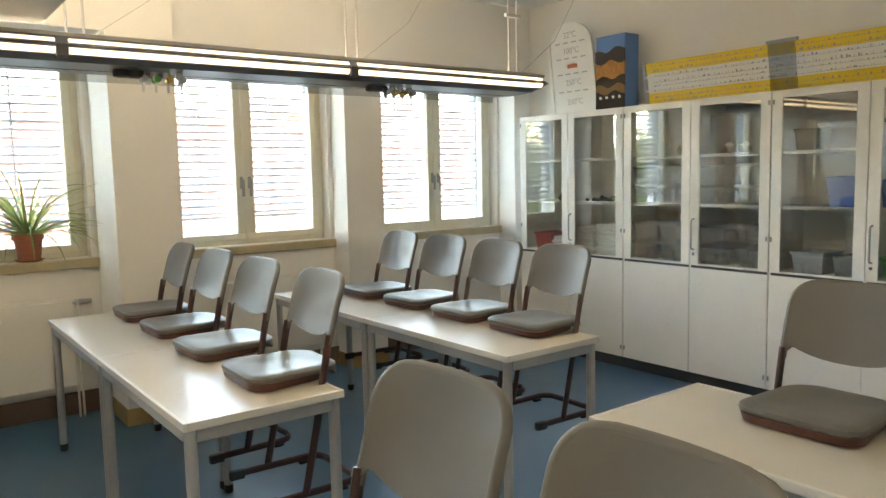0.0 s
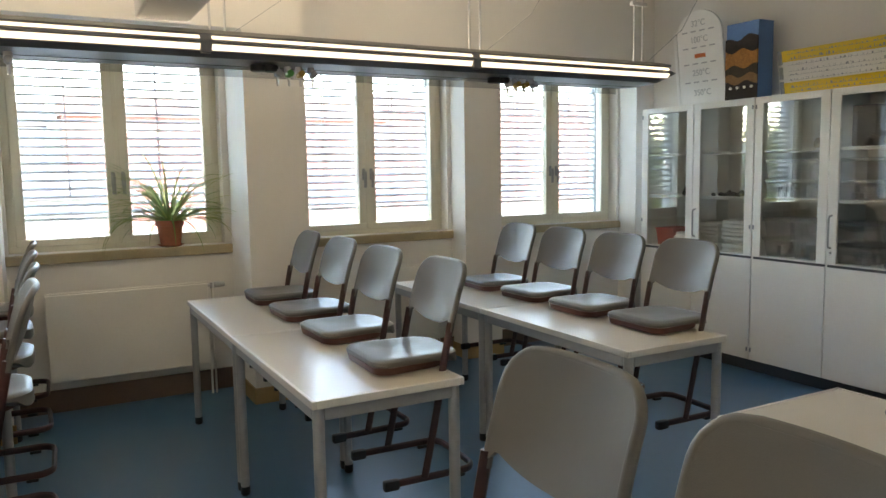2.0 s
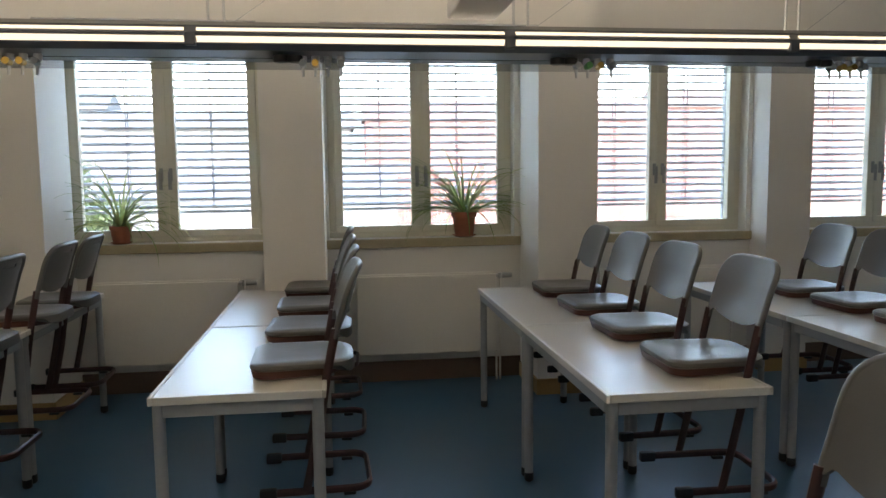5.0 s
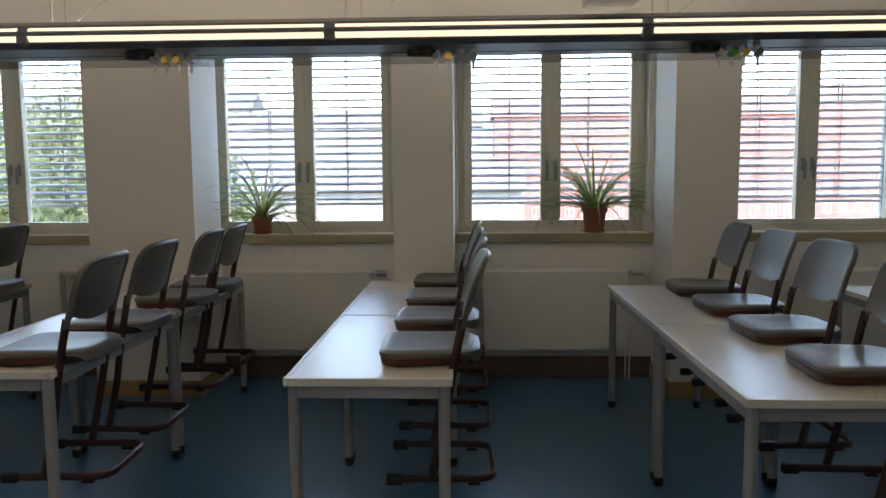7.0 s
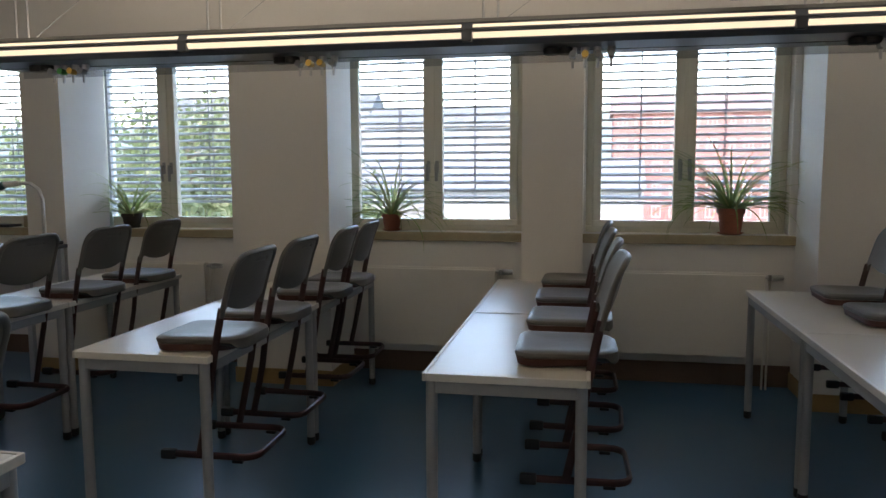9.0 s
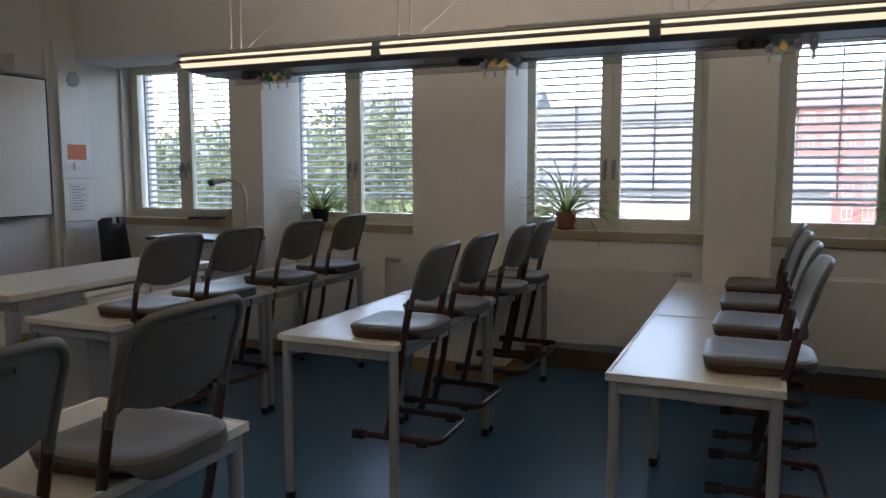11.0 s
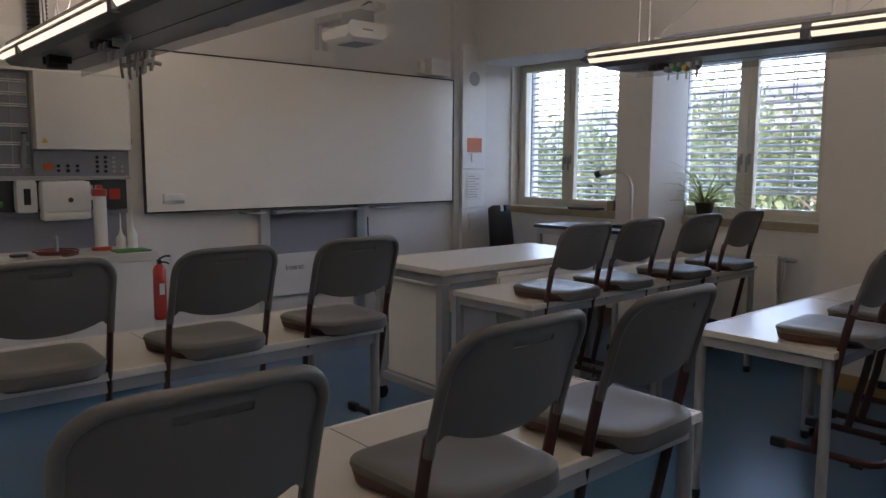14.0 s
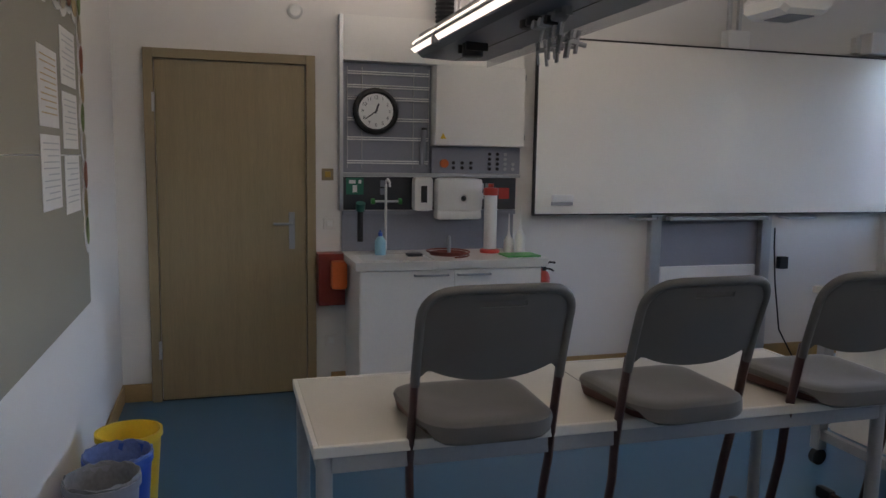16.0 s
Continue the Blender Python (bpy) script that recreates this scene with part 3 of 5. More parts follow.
            tap = part("gas_tap", bm, "steel" if rear else "alu", b, "metal gas tap", True)
            bm = bmesh.new()
            cyl(bm, (c + dx, 0.19, -0.055), (c + dx, 0.14, -0.05), 0.019, seg=10)
            part("tap_knob", bm, col, tap, smooth=True)
    return b


boom("supply_boom", -3.52, 4.64, 4.325, 2.195, (-1.905, -0.298, 1.32, 2.919), (-2.85, -1.28, 0.24, 1.73, 3.25), "long grey hanging supply boom with glowing lamp strips", "uplight", "strip")
boom("supply_boom", -5.6, 2.6, 1.115, 2.125, (-4.95, -3.3, -1.7, -0.1, 1.5), (-3.9, -2.0), "grey hanging supply boom above the rear tables", "uplight_front", "strip_front")
cross = part("cross_duct", boxes(((1.0, 1.75, 2.368), (1.26, 4.43, 2.46)), bevel=0.012), "panellight")
tagged(cross, "grey metal duct hanging between the two booms", "duct")
for y in (2.0, 4.2):
    bm = bmesh.new()
    for x in (1.04, 1.22):
        cyl(bm, (x, y, 2.46), (x, y, CEIL), 0.006, seg=8)
    part("hanger_rod", bm, "alu", cross)


def clamp(m):
    c = empty("stand_clamp", m, "dark metal laboratory clamp hooked on the boom", "clamp", "clamps")
    part("bar", boxes(((-0.008, -0.02, -0.16), (0.008, 0.02, 0.02)), bevel=0.004), "steel", c)
    part("jaw", boxes(((-0.05, -0.012, -0.09), (0.05, 0.012, -0.065)), ((-0.05, -0.012, -0.15), (-0.035, 0.012, -0.03)), ((0.035, -0.012, -0.13), (0.05, 0.012, -0.02)), bevel=0.004), "steel", c)
    bm = bmesh.new()
    cyl(bm, (0.05, 0, -0.08), (0.09, 0, -0.08), 0.012)
    part("screw", bm, "steel", c, smooth=True)


for k, x in enumerate((-4.62, -4.45, -4.3)):
    clamp(pose(x, 1.625, 2.165, 0, 8 * k - 6, 60 + 15 * k))
cambox = empty("boom_spotlight", pose(-4.75, 1.28, 2.135), "small black round spotlight under the boom", "spotlight")
bm = bmesh.new()
lathe(bm, [(0.045, -0.085), (0.055, -0.08), (0.055, -0.005), (0.05, 0.0)], 20)
part("housing", bm, "black", cambox, smooth=True)
for x in (-0.064, 0.064):
    part("bracket", boxes(((x - 0.006, -0.06, -0.06), (x + 0.006, 0.06, 0.0)), bevel=0.003), "black", cambox)


# ---- glazed cabinets ----
def glazed_cabinet(y1, y0):
    c = empty("glazed_cabinet", pose(5.6, y0, 0), "tall white laboratory cabinet with glazed upper doors and grey plinth", "cabinet", "glazed cabinets")
    w, d, h = y1 - y0 - 0.004, REAR - 5.6 - 0.004, 2.14
    part("carcass", boxes(((0.02, 0, 0), (d, 0.018, h)), ((0.02, w - 0.018, 0), (d, w, h)), ((d - 0.012, 0.018, 0), (d, w - 0.018, h)), ((0.02, 0.018, h - 0.02), (d - 0.012, w - 0.018, h)), ((0.02, 0.018, 0), (d - 0.012, w - 0.018, 0.02)), bevel=0.001), "white", c)
    part("plinth", boxes(((0.05, 0.0, FL), (d, w, 0))), "dark", c, "dark grey plinth")
    part("divider", boxes(((0.03, w / 2 - 0.009, 0.02), (d - 0.012, w / 2 + 0.009, h - 0.02))), "white", c)
    for z in (0.86, 1.325, 1.71):
        part("shelf", boxes(((0.04, 0.018, z - 0.011), (d - 0.012, w / 2 - 0.009, z + 0.011)), ((0.04, w / 2 + 0.009, z - 0.011), (d - 0.012, w - 0.018, z + 0.011)), bevel=0.001), "white", c)
    for k in (0, 1):
        a, b = k * w / 2 + 0.003, (k + 1) * w / 2 - 0.003
        za = 0.862
        part("lower_door_panel", boxes(((-0.002, a, 0.005), (0.018, b, za - 0.02)), bevel=0.002), "white", c)
        door = part("door", boxes(((-0.002, a, za), (0.018, a + 0.075, h - 0.004)), ((-0.002, b - 0.075, za), (0.018, b, h - 0.004)), ((-0.002, a + 0.075, h - 0.055), (0.018, b - 0.075, h - 0.004)), ((-0.002, a + 0.075, za), (0.018, b - 0.075, za + 0.012)), bevel=0.002), "white", c)
        part("gap_seal", boxes(((0.004, a + 0.01, za - 0.02), (0.014, b - 0.01, za))), "dark", door, "dark seal strip")
        part("pane", boxes(((0.006, a + 0.072, za + 0.01), (0.011, b - 0.072, h - 0.052))), "cabglass", door).visible_shadow = False
        for z in (0.09, 1.1, 2.06):
            hy = a + 0.012 if k == 0 else b - 0.012
            bm = bmesh.new()
            cyl(bm, (-0.008, hy, z - 0.016), (-0.008, hy, z + 0.016), 0.007, seg=8)
            part("hinge", bm, "steel", door, smooth=True)
        if k == 0:
            hy = b - 0.035
            bm = bmesh.new()
            sweep(bm, [(0.0, hy, 0.985), (-0.03, hy, 0.99), (-0.038, hy, 1.01), (-0.038, hy, 1.2), (-0.03, hy, 1.22), (0.0, hy, 1.225)], 0.007)
            part("handle", bm, "boomtop", door, "grey bow handle", True)
            bm = bmesh.new()
            cyl(bm, (0.0, hy, 0.95), (-0.008, hy, 0.95), 0.011)
            part("lock", bm, "chrome", door, smooth=True)


CAB = [5.755, 4.49, 3.185, 1.88, 0.575]
for a, b in zip(CAB, CAB[1:]):
    glazed_cabinet(a, b)
bm = boxes(((5.66, 5.758, FL), (REAR, 5.76, 2.14)))
part("trim_filler", bm, "white", label="white filler strip beside the cabinets", kind="structure")


def tub(name, x, y, z, dx, dy, dz, material, label, category, lid=False, group=""):
    t = empty(name, pose(x, y, z), label, category, group)
    o, i = lambda s, zz: [(-dx / 2 * s, -dy / 2 * s, zz), (dx / 2 * s, -dy / 2 * s, zz), (dx / 2 * s, dy / 2 * s, zz), (-dx / 2 * s, dy / 2 * s, zz)], 0.96
    bm = bmesh.new()
    loft(bm, [o(0.86, 0), o(1, dz), o(1.04, dz), o(1.04, dz - 0.012), o(1.0, dz - 0.012)] if lid else [o(0.86, 0), o(1, dz), o(0.95, dz), o(0.82, 0.006)])
    part("body", bm, material, t)
    if lid:
        part("lid", boxes(((-dx * 0.53, -dy * 0.53, dz), (dx * 0.53, dy * 0.53, dz + 0.012)), bevel=0.004), material, t)
    part("rim", boxes(((-dx * 0.53, -dy * 0.53, dz - 0.015), (-dx * 0.5, dy * 0.53, dz)), ((dx * 0.5, -dy * 0.53, dz - 0.015), (dx * 0.53, dy * 0.53, dz)), ((-dx * 0.5, -dy * 0.53, dz - 0.015), (dx * 0.5, -dy * 0.5, dz)), ((-dx * 0.5, dy * 0.5, dz - 0.015), (dx * 0.5, dy * 0.53, dz))), material, t)
    return t


S0, S1, S2 = 0.872, 1.337, 1.722
tub("storage_bin", 5.78, 5.5, S0, 0.26, 0.22, 0.16, "red", "red plastic storage bin on a cabinet shelf", "bin")


def towels(x, y, z, n, r):
    t = empty("towel_stack", pose(x, y, z), "stack of folded white towels on a cabinet shelf", "towels", "towel stacks")
    for k in range(n):
        j = r.uniform(-0.012, 0.012)
        bm = bmesh.new()
        box(bm, (-0.13 + j, -0.11 + j, k * 0.034), (0.13 + j, 0.11 - j / 2, k * 0.034 + 0.033), 0.014)
        part("towel", bm, "paper", t, smooth=True)


tr = random.Random(8)
for y, n in ((5.26, 4), (4.98, 7), (4.72, 8), (4.62, 3)):
    if y != 4.62:
        towels(5.78, y, S0, n, tr)


def mineral(x, y, z, r, seed, material="soil"):
    rr = random.Random(seed)
    bm = bmesh.new()
    bmesh.ops.create_icosphere(bm, subdivisions=2, radius=r)
    for v in bm.verts:
        v.co *= 1 + 0.45 * noise.noise(v.co * 30 + Vector((seed, 0, 0)))
        v.co.z = max(v.co.z, -r * 0.6)
    o = part("mineral_sample", bm, material, smooth=False)
    o.location = (x, y, z + r * 0.6)
    o.rotation_euler = (0, 0, rr.uniform(0, 6))
    tagged(o, "small rough dark mineral sample on a cabinet shelf" if material == "soil" else "small rough pale stone sample on a cabinet shelf", "stone", "mineral samples")


for k in range(9):
    mineral(5.72 + 0.05 * (k % 3), 5.0 - 0.045 * k, S1, 0.02 + 0.006 * (k % 3), k)
for k, (y, z) in enumerate(((4.02, S2), (3.62, S2), (3.48, S2), (5.32, S1))):
    mineral(5.76, y, z, 0.05, 20 + k, "soil" if k % 2 else "sill")
for y in (4.32, 4.06):
    for k in (0, 1):
        tub("clear_box", 5.82, y, S1 + 0.155 * k, 0.3, 0.22, 0.14, "clearbox", "clear plastic storage box on a cabinet shelf", "box", True, "clear boxes")
        tub("clear_box", 5.82, y, S0 + 0.155 * k, 0.3, 0.22, 0.14, "clearbox", "clear plastic storage box on a cabinet shelf", "box", True, "clear boxes")
for y in (3.68, 3.34):
    for k in (0, 1):
        tub("clear_box", 5.82, y, S1 + 0.155 * k, 0.3, 0.27, 0.14, "clearbox", "clear plastic storage box on a cabinet shelf", "box", True, "clear boxes")
        tub("clear_box", 5.82, y, S0 + 0.155 * k, 0.3, 0.27, 0.14, "clearbox", "clear plastic storage box on a cabinet shelf", "box", True, "clear boxes")
er = random.Random(12)
for y in (4.3, 4.05, 3.68, 3.36):
    for z in (S1, S0):
        bm = bmesh.new()
        for k in range(7):
            px, py = er.uniform(-0.1, 0.1), er.uniform(-0.08, 0.08)
            box(bm, (px - 0.025, py - 0.02, 0), (px + 0.025, py + 0.02, er.uniform(0.03, 0.1)), 0.004)
        o = part("box_contents", bm, er.choice(("sill", "steel", "doorframe", "panelgrey")))
        o.location = (5.82, y, z + 0.008)
        tagged(o, "small loose teaching parts lying in a clear box", "teaching parts", kind="stuff")
solid("display_case", (5.8, 3.62, S2), (5.98, 3.8, S2 + 0.3), "dark", "dark display case with a pale front on a cabinet shelf", "case")
tub("storage_bin", 5.8, 2.7, S1, 0.28, 0.24, 0.2, "blue", "blue plastic storage bin on a cabinet shelf", "bin")
tub("storage_bin", 5.8, 2.38, S1, 0.28, 0.2, 0.18, "blue", "blue plastic storage bin on a cabinet shelf", "bin")
tub("storage_bin", 5.76, 2.92, S0, 0.28, 0.22, 0.15, "panellight", "grey plastic storage bin with a handle slot on a shelf", "bin")
tub("clear_box", 5.78, 2.68, S0, 0.26, 0.16, 0.13, "clearbox", "clear plastic storage box on a cabinet shelf", "box", False, "clear boxes")
tub("storage_bin", 5.78, 2.3, S0, 0.28, 0.3, 0.15, "green", "green plastic storage bin on a cabinet shelf", "bin")
tub("clear_box", 5.8, 2.75, S2, 0.3, 0.26, 0.17, "clearbox", "clear plastic storage box on a cabinet shelf", "box", True, "clear boxes")
tub("storage_bin", 5.82, 3.0, S2, 0.2, 0.16, 0.15, "dark", "dark plastic storage bin on a cabinet shelf", "bin")
tub("clear_box", 5.8, 2.35, S2, 0.3, 0.22, 0.17, "clearbox", "clear plastic storage box on a cabinet shelf", "box", True, "clear boxes")


def text(body, size, material, m, parent, name="lettering"):
    cu = bpy.data.curves.new(name, "FONT")
    cu.body, cu.size, cu.align_x, cu.align_y, cu.extrude = body, size, "CENTER", "CENTER", 0.0006
    ob = new(name, cu)
    dg = bpy.context.evaluated_depsgraph_get()
    me = bpy.data.meshes.new_from_object(ob.evaluated_get(dg))
    bpy.data.objects.remove(ob)
    me.materials.append(M[material])
    o = new(name, me)
    o.parent, o.matrix_basis = parent, m
    return o


# things standing on the cabinets; their fronts look along -x
ON = 2.143
brd = empty("temperature_board", pose(5.80, 5.20, ON, 0, -7, 0), "white rounded board with temperature marks leaning on the wall", "board")
bm = bmesh.new()
out = [(-0.26, 0), (0.26, 0), (0.25, 0.62)] + [(0.25 * math.cos(radians(a)), 0.62 + 0.2 * math.sin(radians(a))) for a in range(15, 180, 15)] + [(-0.25, 0.62)]
loft(bm, [[(0, y, z) for y, z in out], [(0.02, y, z) for y, z in out]])
part("panel", bm, "plastic", brd)
for z in (0.2, 0.36, 0.50, 0.64):
    part("mark_line", boxes(*(((-0.003, -0.17 + k * 0.1, z), (-0.0005, -0.11 + k * 0.1, z + 0.012)) for k in range(4))), "panellight", brd, kind="stuff")
face = pose(0, 0, 0, 90, 0, -90)
for z, s, c in ((0.11, "350°C", "panellight"), (0.285, "250°C", "panellight"), (0.57, "100°C", "panellight"), (0.71, "32°C", "panellight")):
    text(s, 0.075, c, pose(-0.003, 0, z) @ face, brd)
part("unreadable_mark", boxes(((-0.003, -0.06, 0.415), (-0.0005, 0.06, 0.45))), "orange", brd)
side = part("side_plate", boxes(((0.0, 0.265, 0), (0.02, 0.30, 0.66)), bevel=0.004), "plastic", brd)

pb = empty("landscape_box", pose(5.70, 4.72, ON), "blue box with a layered landscape model front", "model")
part("body", boxes(((0.02, -0.15, 0), (0.2, 0.17, 0.63)), bevel=0.004), mat("sky_blue_paint", (0.10, 0.22, 0.48), 0.6, vary=0.1), pb, "sky blue painted body")
lay = [(0.0, 0.14, (0.025, 0.018, 0.015)), (0.14, 0.2, (0.22, 0.12, 0.05)), (0.2, 0.27, (0.05, 0.035, 0.02)), (0.27, 0.4, (0.42, 0.19, 0.05)), (0.4, 0.49, (0.04, 0.03, 0.028))]
for k, (a, b, col) in enumerate(lay):
    bm = bmesh.new()
    n = 10
    f = lambda y, h: h + (0.018 * math.sin(y * 30 + h * 20) if 0.05 < h else 0) + (0.09 * (0.15 - y) if k == 4 and h == b else 0)
    lo = [(0.015 - 0.002 * k, -0.15 + 0.32 * i / n, f(-0.15 + 0.32 * i / n, a)) for i in range(n + 1)]
    hi = [(0.015 - 0.002 * k, -0.15 + 0.32 * i / n, f(-0.15 + 0.32 * i / n, b)) for i in range(n, -1, -1)]
    loft(bm, [lo + hi, [(0.022, y, z) for _, y, z in lo + hi]])
    part("rock_layer", bm, mat(f"rock_layer_{k}", col, 0.8, vary=0.3, scale=20, bump=0.5), pb)
for y in (-0.1, -0.03, 0.04, 0.11):
    bm = bmesh.new()
    bmesh.ops.create_icosphere(bm, subdivisions=2, radius=0.013, matrix=Matrix.Translation((0.008, y, 0.1)))
    part("white_bead", bm, "plastic", pb, smooth=True)

sl = empty("slide_rule_model", pose(5.76, 3.40, ON + 0.005, 0, -10, 0), "large yellow and white demonstration slide rule on the cabinets", "slide rule")
L = 0.945
part("lower_bar", boxes(((0, -L, 0), (0.025, L, 0.09)), bevel=0.003), "yellow", sl, "yellow lower bar")
part("upper_bar", boxes(((0, -L, 0.25), (0.025, L, 0.335)), bevel=0.003), "yellow", sl, "yellow upper bar")
part("slide", boxes(((0.004, -L, 0.09), (0.022, L, 0.25)), bevel=0.002), "paper", sl, "white sliding scale")
for s in (-1, 1):
    part("end_plate", boxes(((-0.006, s * (L - 0.002), 0), (0.03, s * (L + 0.03), 0.1)), ((-0.006, s * (L - 0.002), 0.12), (0.03, s * (L + 0.03), 0.21)), ((-0.006, s * (L - 0.002), 0.23), (0.03, s * (L + 0.03), 0.34)), bevel=0.004), "steel", sl, "dark grey end plate")
part("cursor", boxes(((-0.008, -0.32, -0.004), (-0.003, -0.12, 0.345))), "acrylic", sl, "clear cursor plate")
part("cursor_grip", boxes(((-0.012, -0.33, 0.335), (0.03, -0.11, 0.36)), bevel=0.004), "steel", sl)
kr = random.Random(3)
for z, h in ((0.05, 0.022), (0.02, 0.014), (0.105, 0.018), (0.145, 0.012), (0.175, 0.022), (0.222, 0.018), (0.265, 0.022), (0.305, 0.014)):
    bm = bmesh.new()
    xf = 0.003 if 0.09 < z < 0.25 else -0.0012
    y = -L + 0.05
    while y < L - 0.06:
        wd = kr.choice((0.0025, 0.0025, 0.004, 0.012))
        box(bm, (xf - 0.0004, y, z), (xf + 0.002, y + wd, z + h * kr.uniform(0.4, 1)))
        y += kr.uniform(0.009, 0.045)
    box(bm, (xf - 0.0004, -L + 0.05, z - 0.002), (xf + 0.002, L - 0.05, z))
    part("scale_marks", bm, "steel", sl, kind="stuff")


# ---- front wall: door, sink unit, whiteboard ----
d = empty("door_1", pose(FRONT, 0.08, 0), "closed oak veneer classroom door in a brown frame", "door", kind="structure")
part("door_leaf", boxes(((0.004, -0.47, FL + 0.008), (0.03, 0.47, 2.12)), bevel=0.003), "door", d)
part("door_frame", boxes(((0.0, -0.535, FL), (0.05, -0.474, 2.185)), ((0.0, 0.474, FL), (0.05, 0.535, 2.185)), ((0.0, -0.474, 2.124), (0.05, 0.474, 2.185)), bevel=0.005), "doorframe", d)
bm = bmesh.new()
cyl(bm, (0.034, 0.375, 1.075), (0.085, 0.375, 1.075), 0.009)
sweep(bm, [(0.08, 0.38, 1.075), (0.085, 0.34, 1.075), (0.083, 0.25, 1.075)], 0.009)
h = part("door_handle", bm, "steel", d, "grey metal lever handle", True)
part("handle_plate", boxes(((0.03, 0.355, 0.9), (0.037, 0.395, 1.15)), bevel=0.003), "steel", h)
for z in (0.25, 1.85):
    bm = bmesh.new()
    cyl(bm, (0.045, -0.478, z - 0.06), (0.045, -0.478, z + 0.06), 0.011)
    part("hinge", bm, "alu", d, smooth=True)
part("threshold", boxes(((0.0, -0.474, FL), (0.028, 0.474, FL + 0.006))), "black", d)

X = FRONT  # wall face
ws = empty("wall_supply_panel", pose(X, 1.43, 0), "grey and white wall supply panel above a sink", "wall panel")
part("side_post", boxes(((0.0, -0.66, 1.16), (0.092, -0.636, 2.46)), bevel=0.003), "alu", ws)
part("upper_panel", boxes(((0.0, -0.635, 2.165), (0.09, 0.655, 2.46)), bevel=0.003), "white", ws, "white upper panel")
part("grid_panel", boxes(((0.0, -0.635, 1.42), (0.02, -0.01, 2.16)), bevel=0.002), "panelgrey", ws, "grey perforated panel")
for z in (2.1, 2.085, 2.01, 1.995, 1.93, 1.915, 1.79, 1.775, 1.66, 1.645, 1.5, 1.485):
    bm = bmesh.new()
    cyl(bm, (0.035, -0.6, z), (0.035, -0.03, z), 0.0045, seg=6)
    part("wire_rail", bm, "plastic", ws)
for y in (-0.6, -0.5, -0.14, -0.03):
    bm = bmesh.new()
    cyl(bm, (0.032, y, 1.45), (0.032, y, 2.13), 0.004, seg=6)
    part("upright_wire", bm, "panellight", ws)
cup = part("cupboard", boxes(((0.0, 0.0, 1.615), (0.12, 0.655, 2.16)), bevel=0.004), "white", ws, "white wall cupboard")
for z in (1.68, 2.1):
    part("hinge", boxes(((0.095, 0.655, z - 0.02), (0.115, 0.663, z + 0.02))), "steel", cup)
bm = bmesh.new()
loft(bm, [[(0.1215, 0.03, 1.66), (0.1215, 0.075, 1.66), (0.1215, 0.0525, 1.7)], [(0.123, 0.03, 1.66), (0.123, 0.075, 1.66), (0.123, 0.0525, 1.7)]])
part("warning_sign", bm, "yellow", cup, "yellow warning triangle")
ctl = part("control_strip", boxes(((0.0, -0.01, 1.42), (0.05, 0.655, 1.61)), bevel=0.003), "panelgrey", ws, "grey control strip")
bm = bmesh.new()
cyl(bm, (0.05, 0.08, 1.49), (0.075, 0.08, 1.49), 0.03)
part("emergency_knob", bm, "orange", ctl, "orange emergency knob", True)
for y, z in [(0.15 + 0.065 * k, 1.46 + 0.035 * j) for k in range(3) for j in range(2)] + [(0.42 + 0.06 * k, 1.455 + 0.035 * j) for k in range(4) for j in range(4 if k < 3 else 2)]:
    bm = bmesh.new()
    cyl(bm, (0.05, y, z), (0.06, y, z), 0.012, seg=10)
    part("socket", bm, "black" if y < 0.5 else "panellight", ctl, smooth=True)
part("ledge", boxes(((0.0, -0.635, 1.395), (0.07, 0.655, 1.418)), bevel=0.003), "panellight", ws)
dk = part("dark_strip", boxes(((0.0, -0.635, 1.165), (0.045, 0.63, 1.39)), bevel=0.003), "dark", ws, "dark control strip")
part("lower_rail", boxes(((0.0, -0.635, 1.13), (0.05, 0.63, 1.16)), bevel=0.003), "panelgrey", ws)
part("safety_sign", boxes(((0.045, -0.61, 1.27), (0.047, -0.49, 1.385))), mat("sign_green", (0.02, 0.16, 0.10), 0.5), dk, "green eye wash safety sign")
part("sign_symbol", boxes(((0.0472, -0.59, 1.345), (0.0478, -0.545, 1.37)), ((0.0472, -0.565, 1.285), (0.0478, -0.535, 1.335)), ((0.0472, -0.525, 1.345), (0.0478, -0.505, 1.37))), "plastic", dk)
for y, z, m_ in ((-0.35, 1.345, "panelgrey"), (-0.35, 1.29, "panelgrey"), (0.36, 1.33, "panellight"), (0.42, 1.33, "panellight"), (0.36, 1.26, "plastic"), (0.42, 1.26, "plastic")):
    part("switch_module", boxes(((0.045, y - 0.024, z - 0.022), (0.053, y + 0.024, z + 0.022)), bevel=0.003), m_, dk)
part("red_sign", boxes(((0.045, 0.5, 1.24), (0.047, 0.58, 1.32))), "red", dk, "red symbol plate")
part("backsplash", boxes(((0.0, -0.635, 0.87), (0.012, 0.63, 1.13))), "panelgrey", ws, "grey splashback")

clk = empty("wall_clock", pose(X + 0.04, 1.02, 1.835, 0, 90, 0), "round wall clock with a black rim and white dial", "clock")
bm = bmesh.new()
lathe(bm, [(0.11, 0.0), (0.152, 0.004), (0.158, 0.02), (0.15, 0.036), (0.132, 0.042), (0.118, 0.03)], 40)
part("rim", bm, "black", clk, smooth=True)
bm = bmesh.new()
cyl(bm, (0, 0, 0.012), (0, 0, 0.032), 0.119, seg=40)
part("dial", bm, "plastic", clk)
for n in range(12):
    a = radians(30 * (n + 1))
    text(str(n + 1), 0.034, "ink", pose(-0.092 * math.cos(a), 0.092 * math.sin(a), 0.033, 0, 0, 90), clk, "numeral")
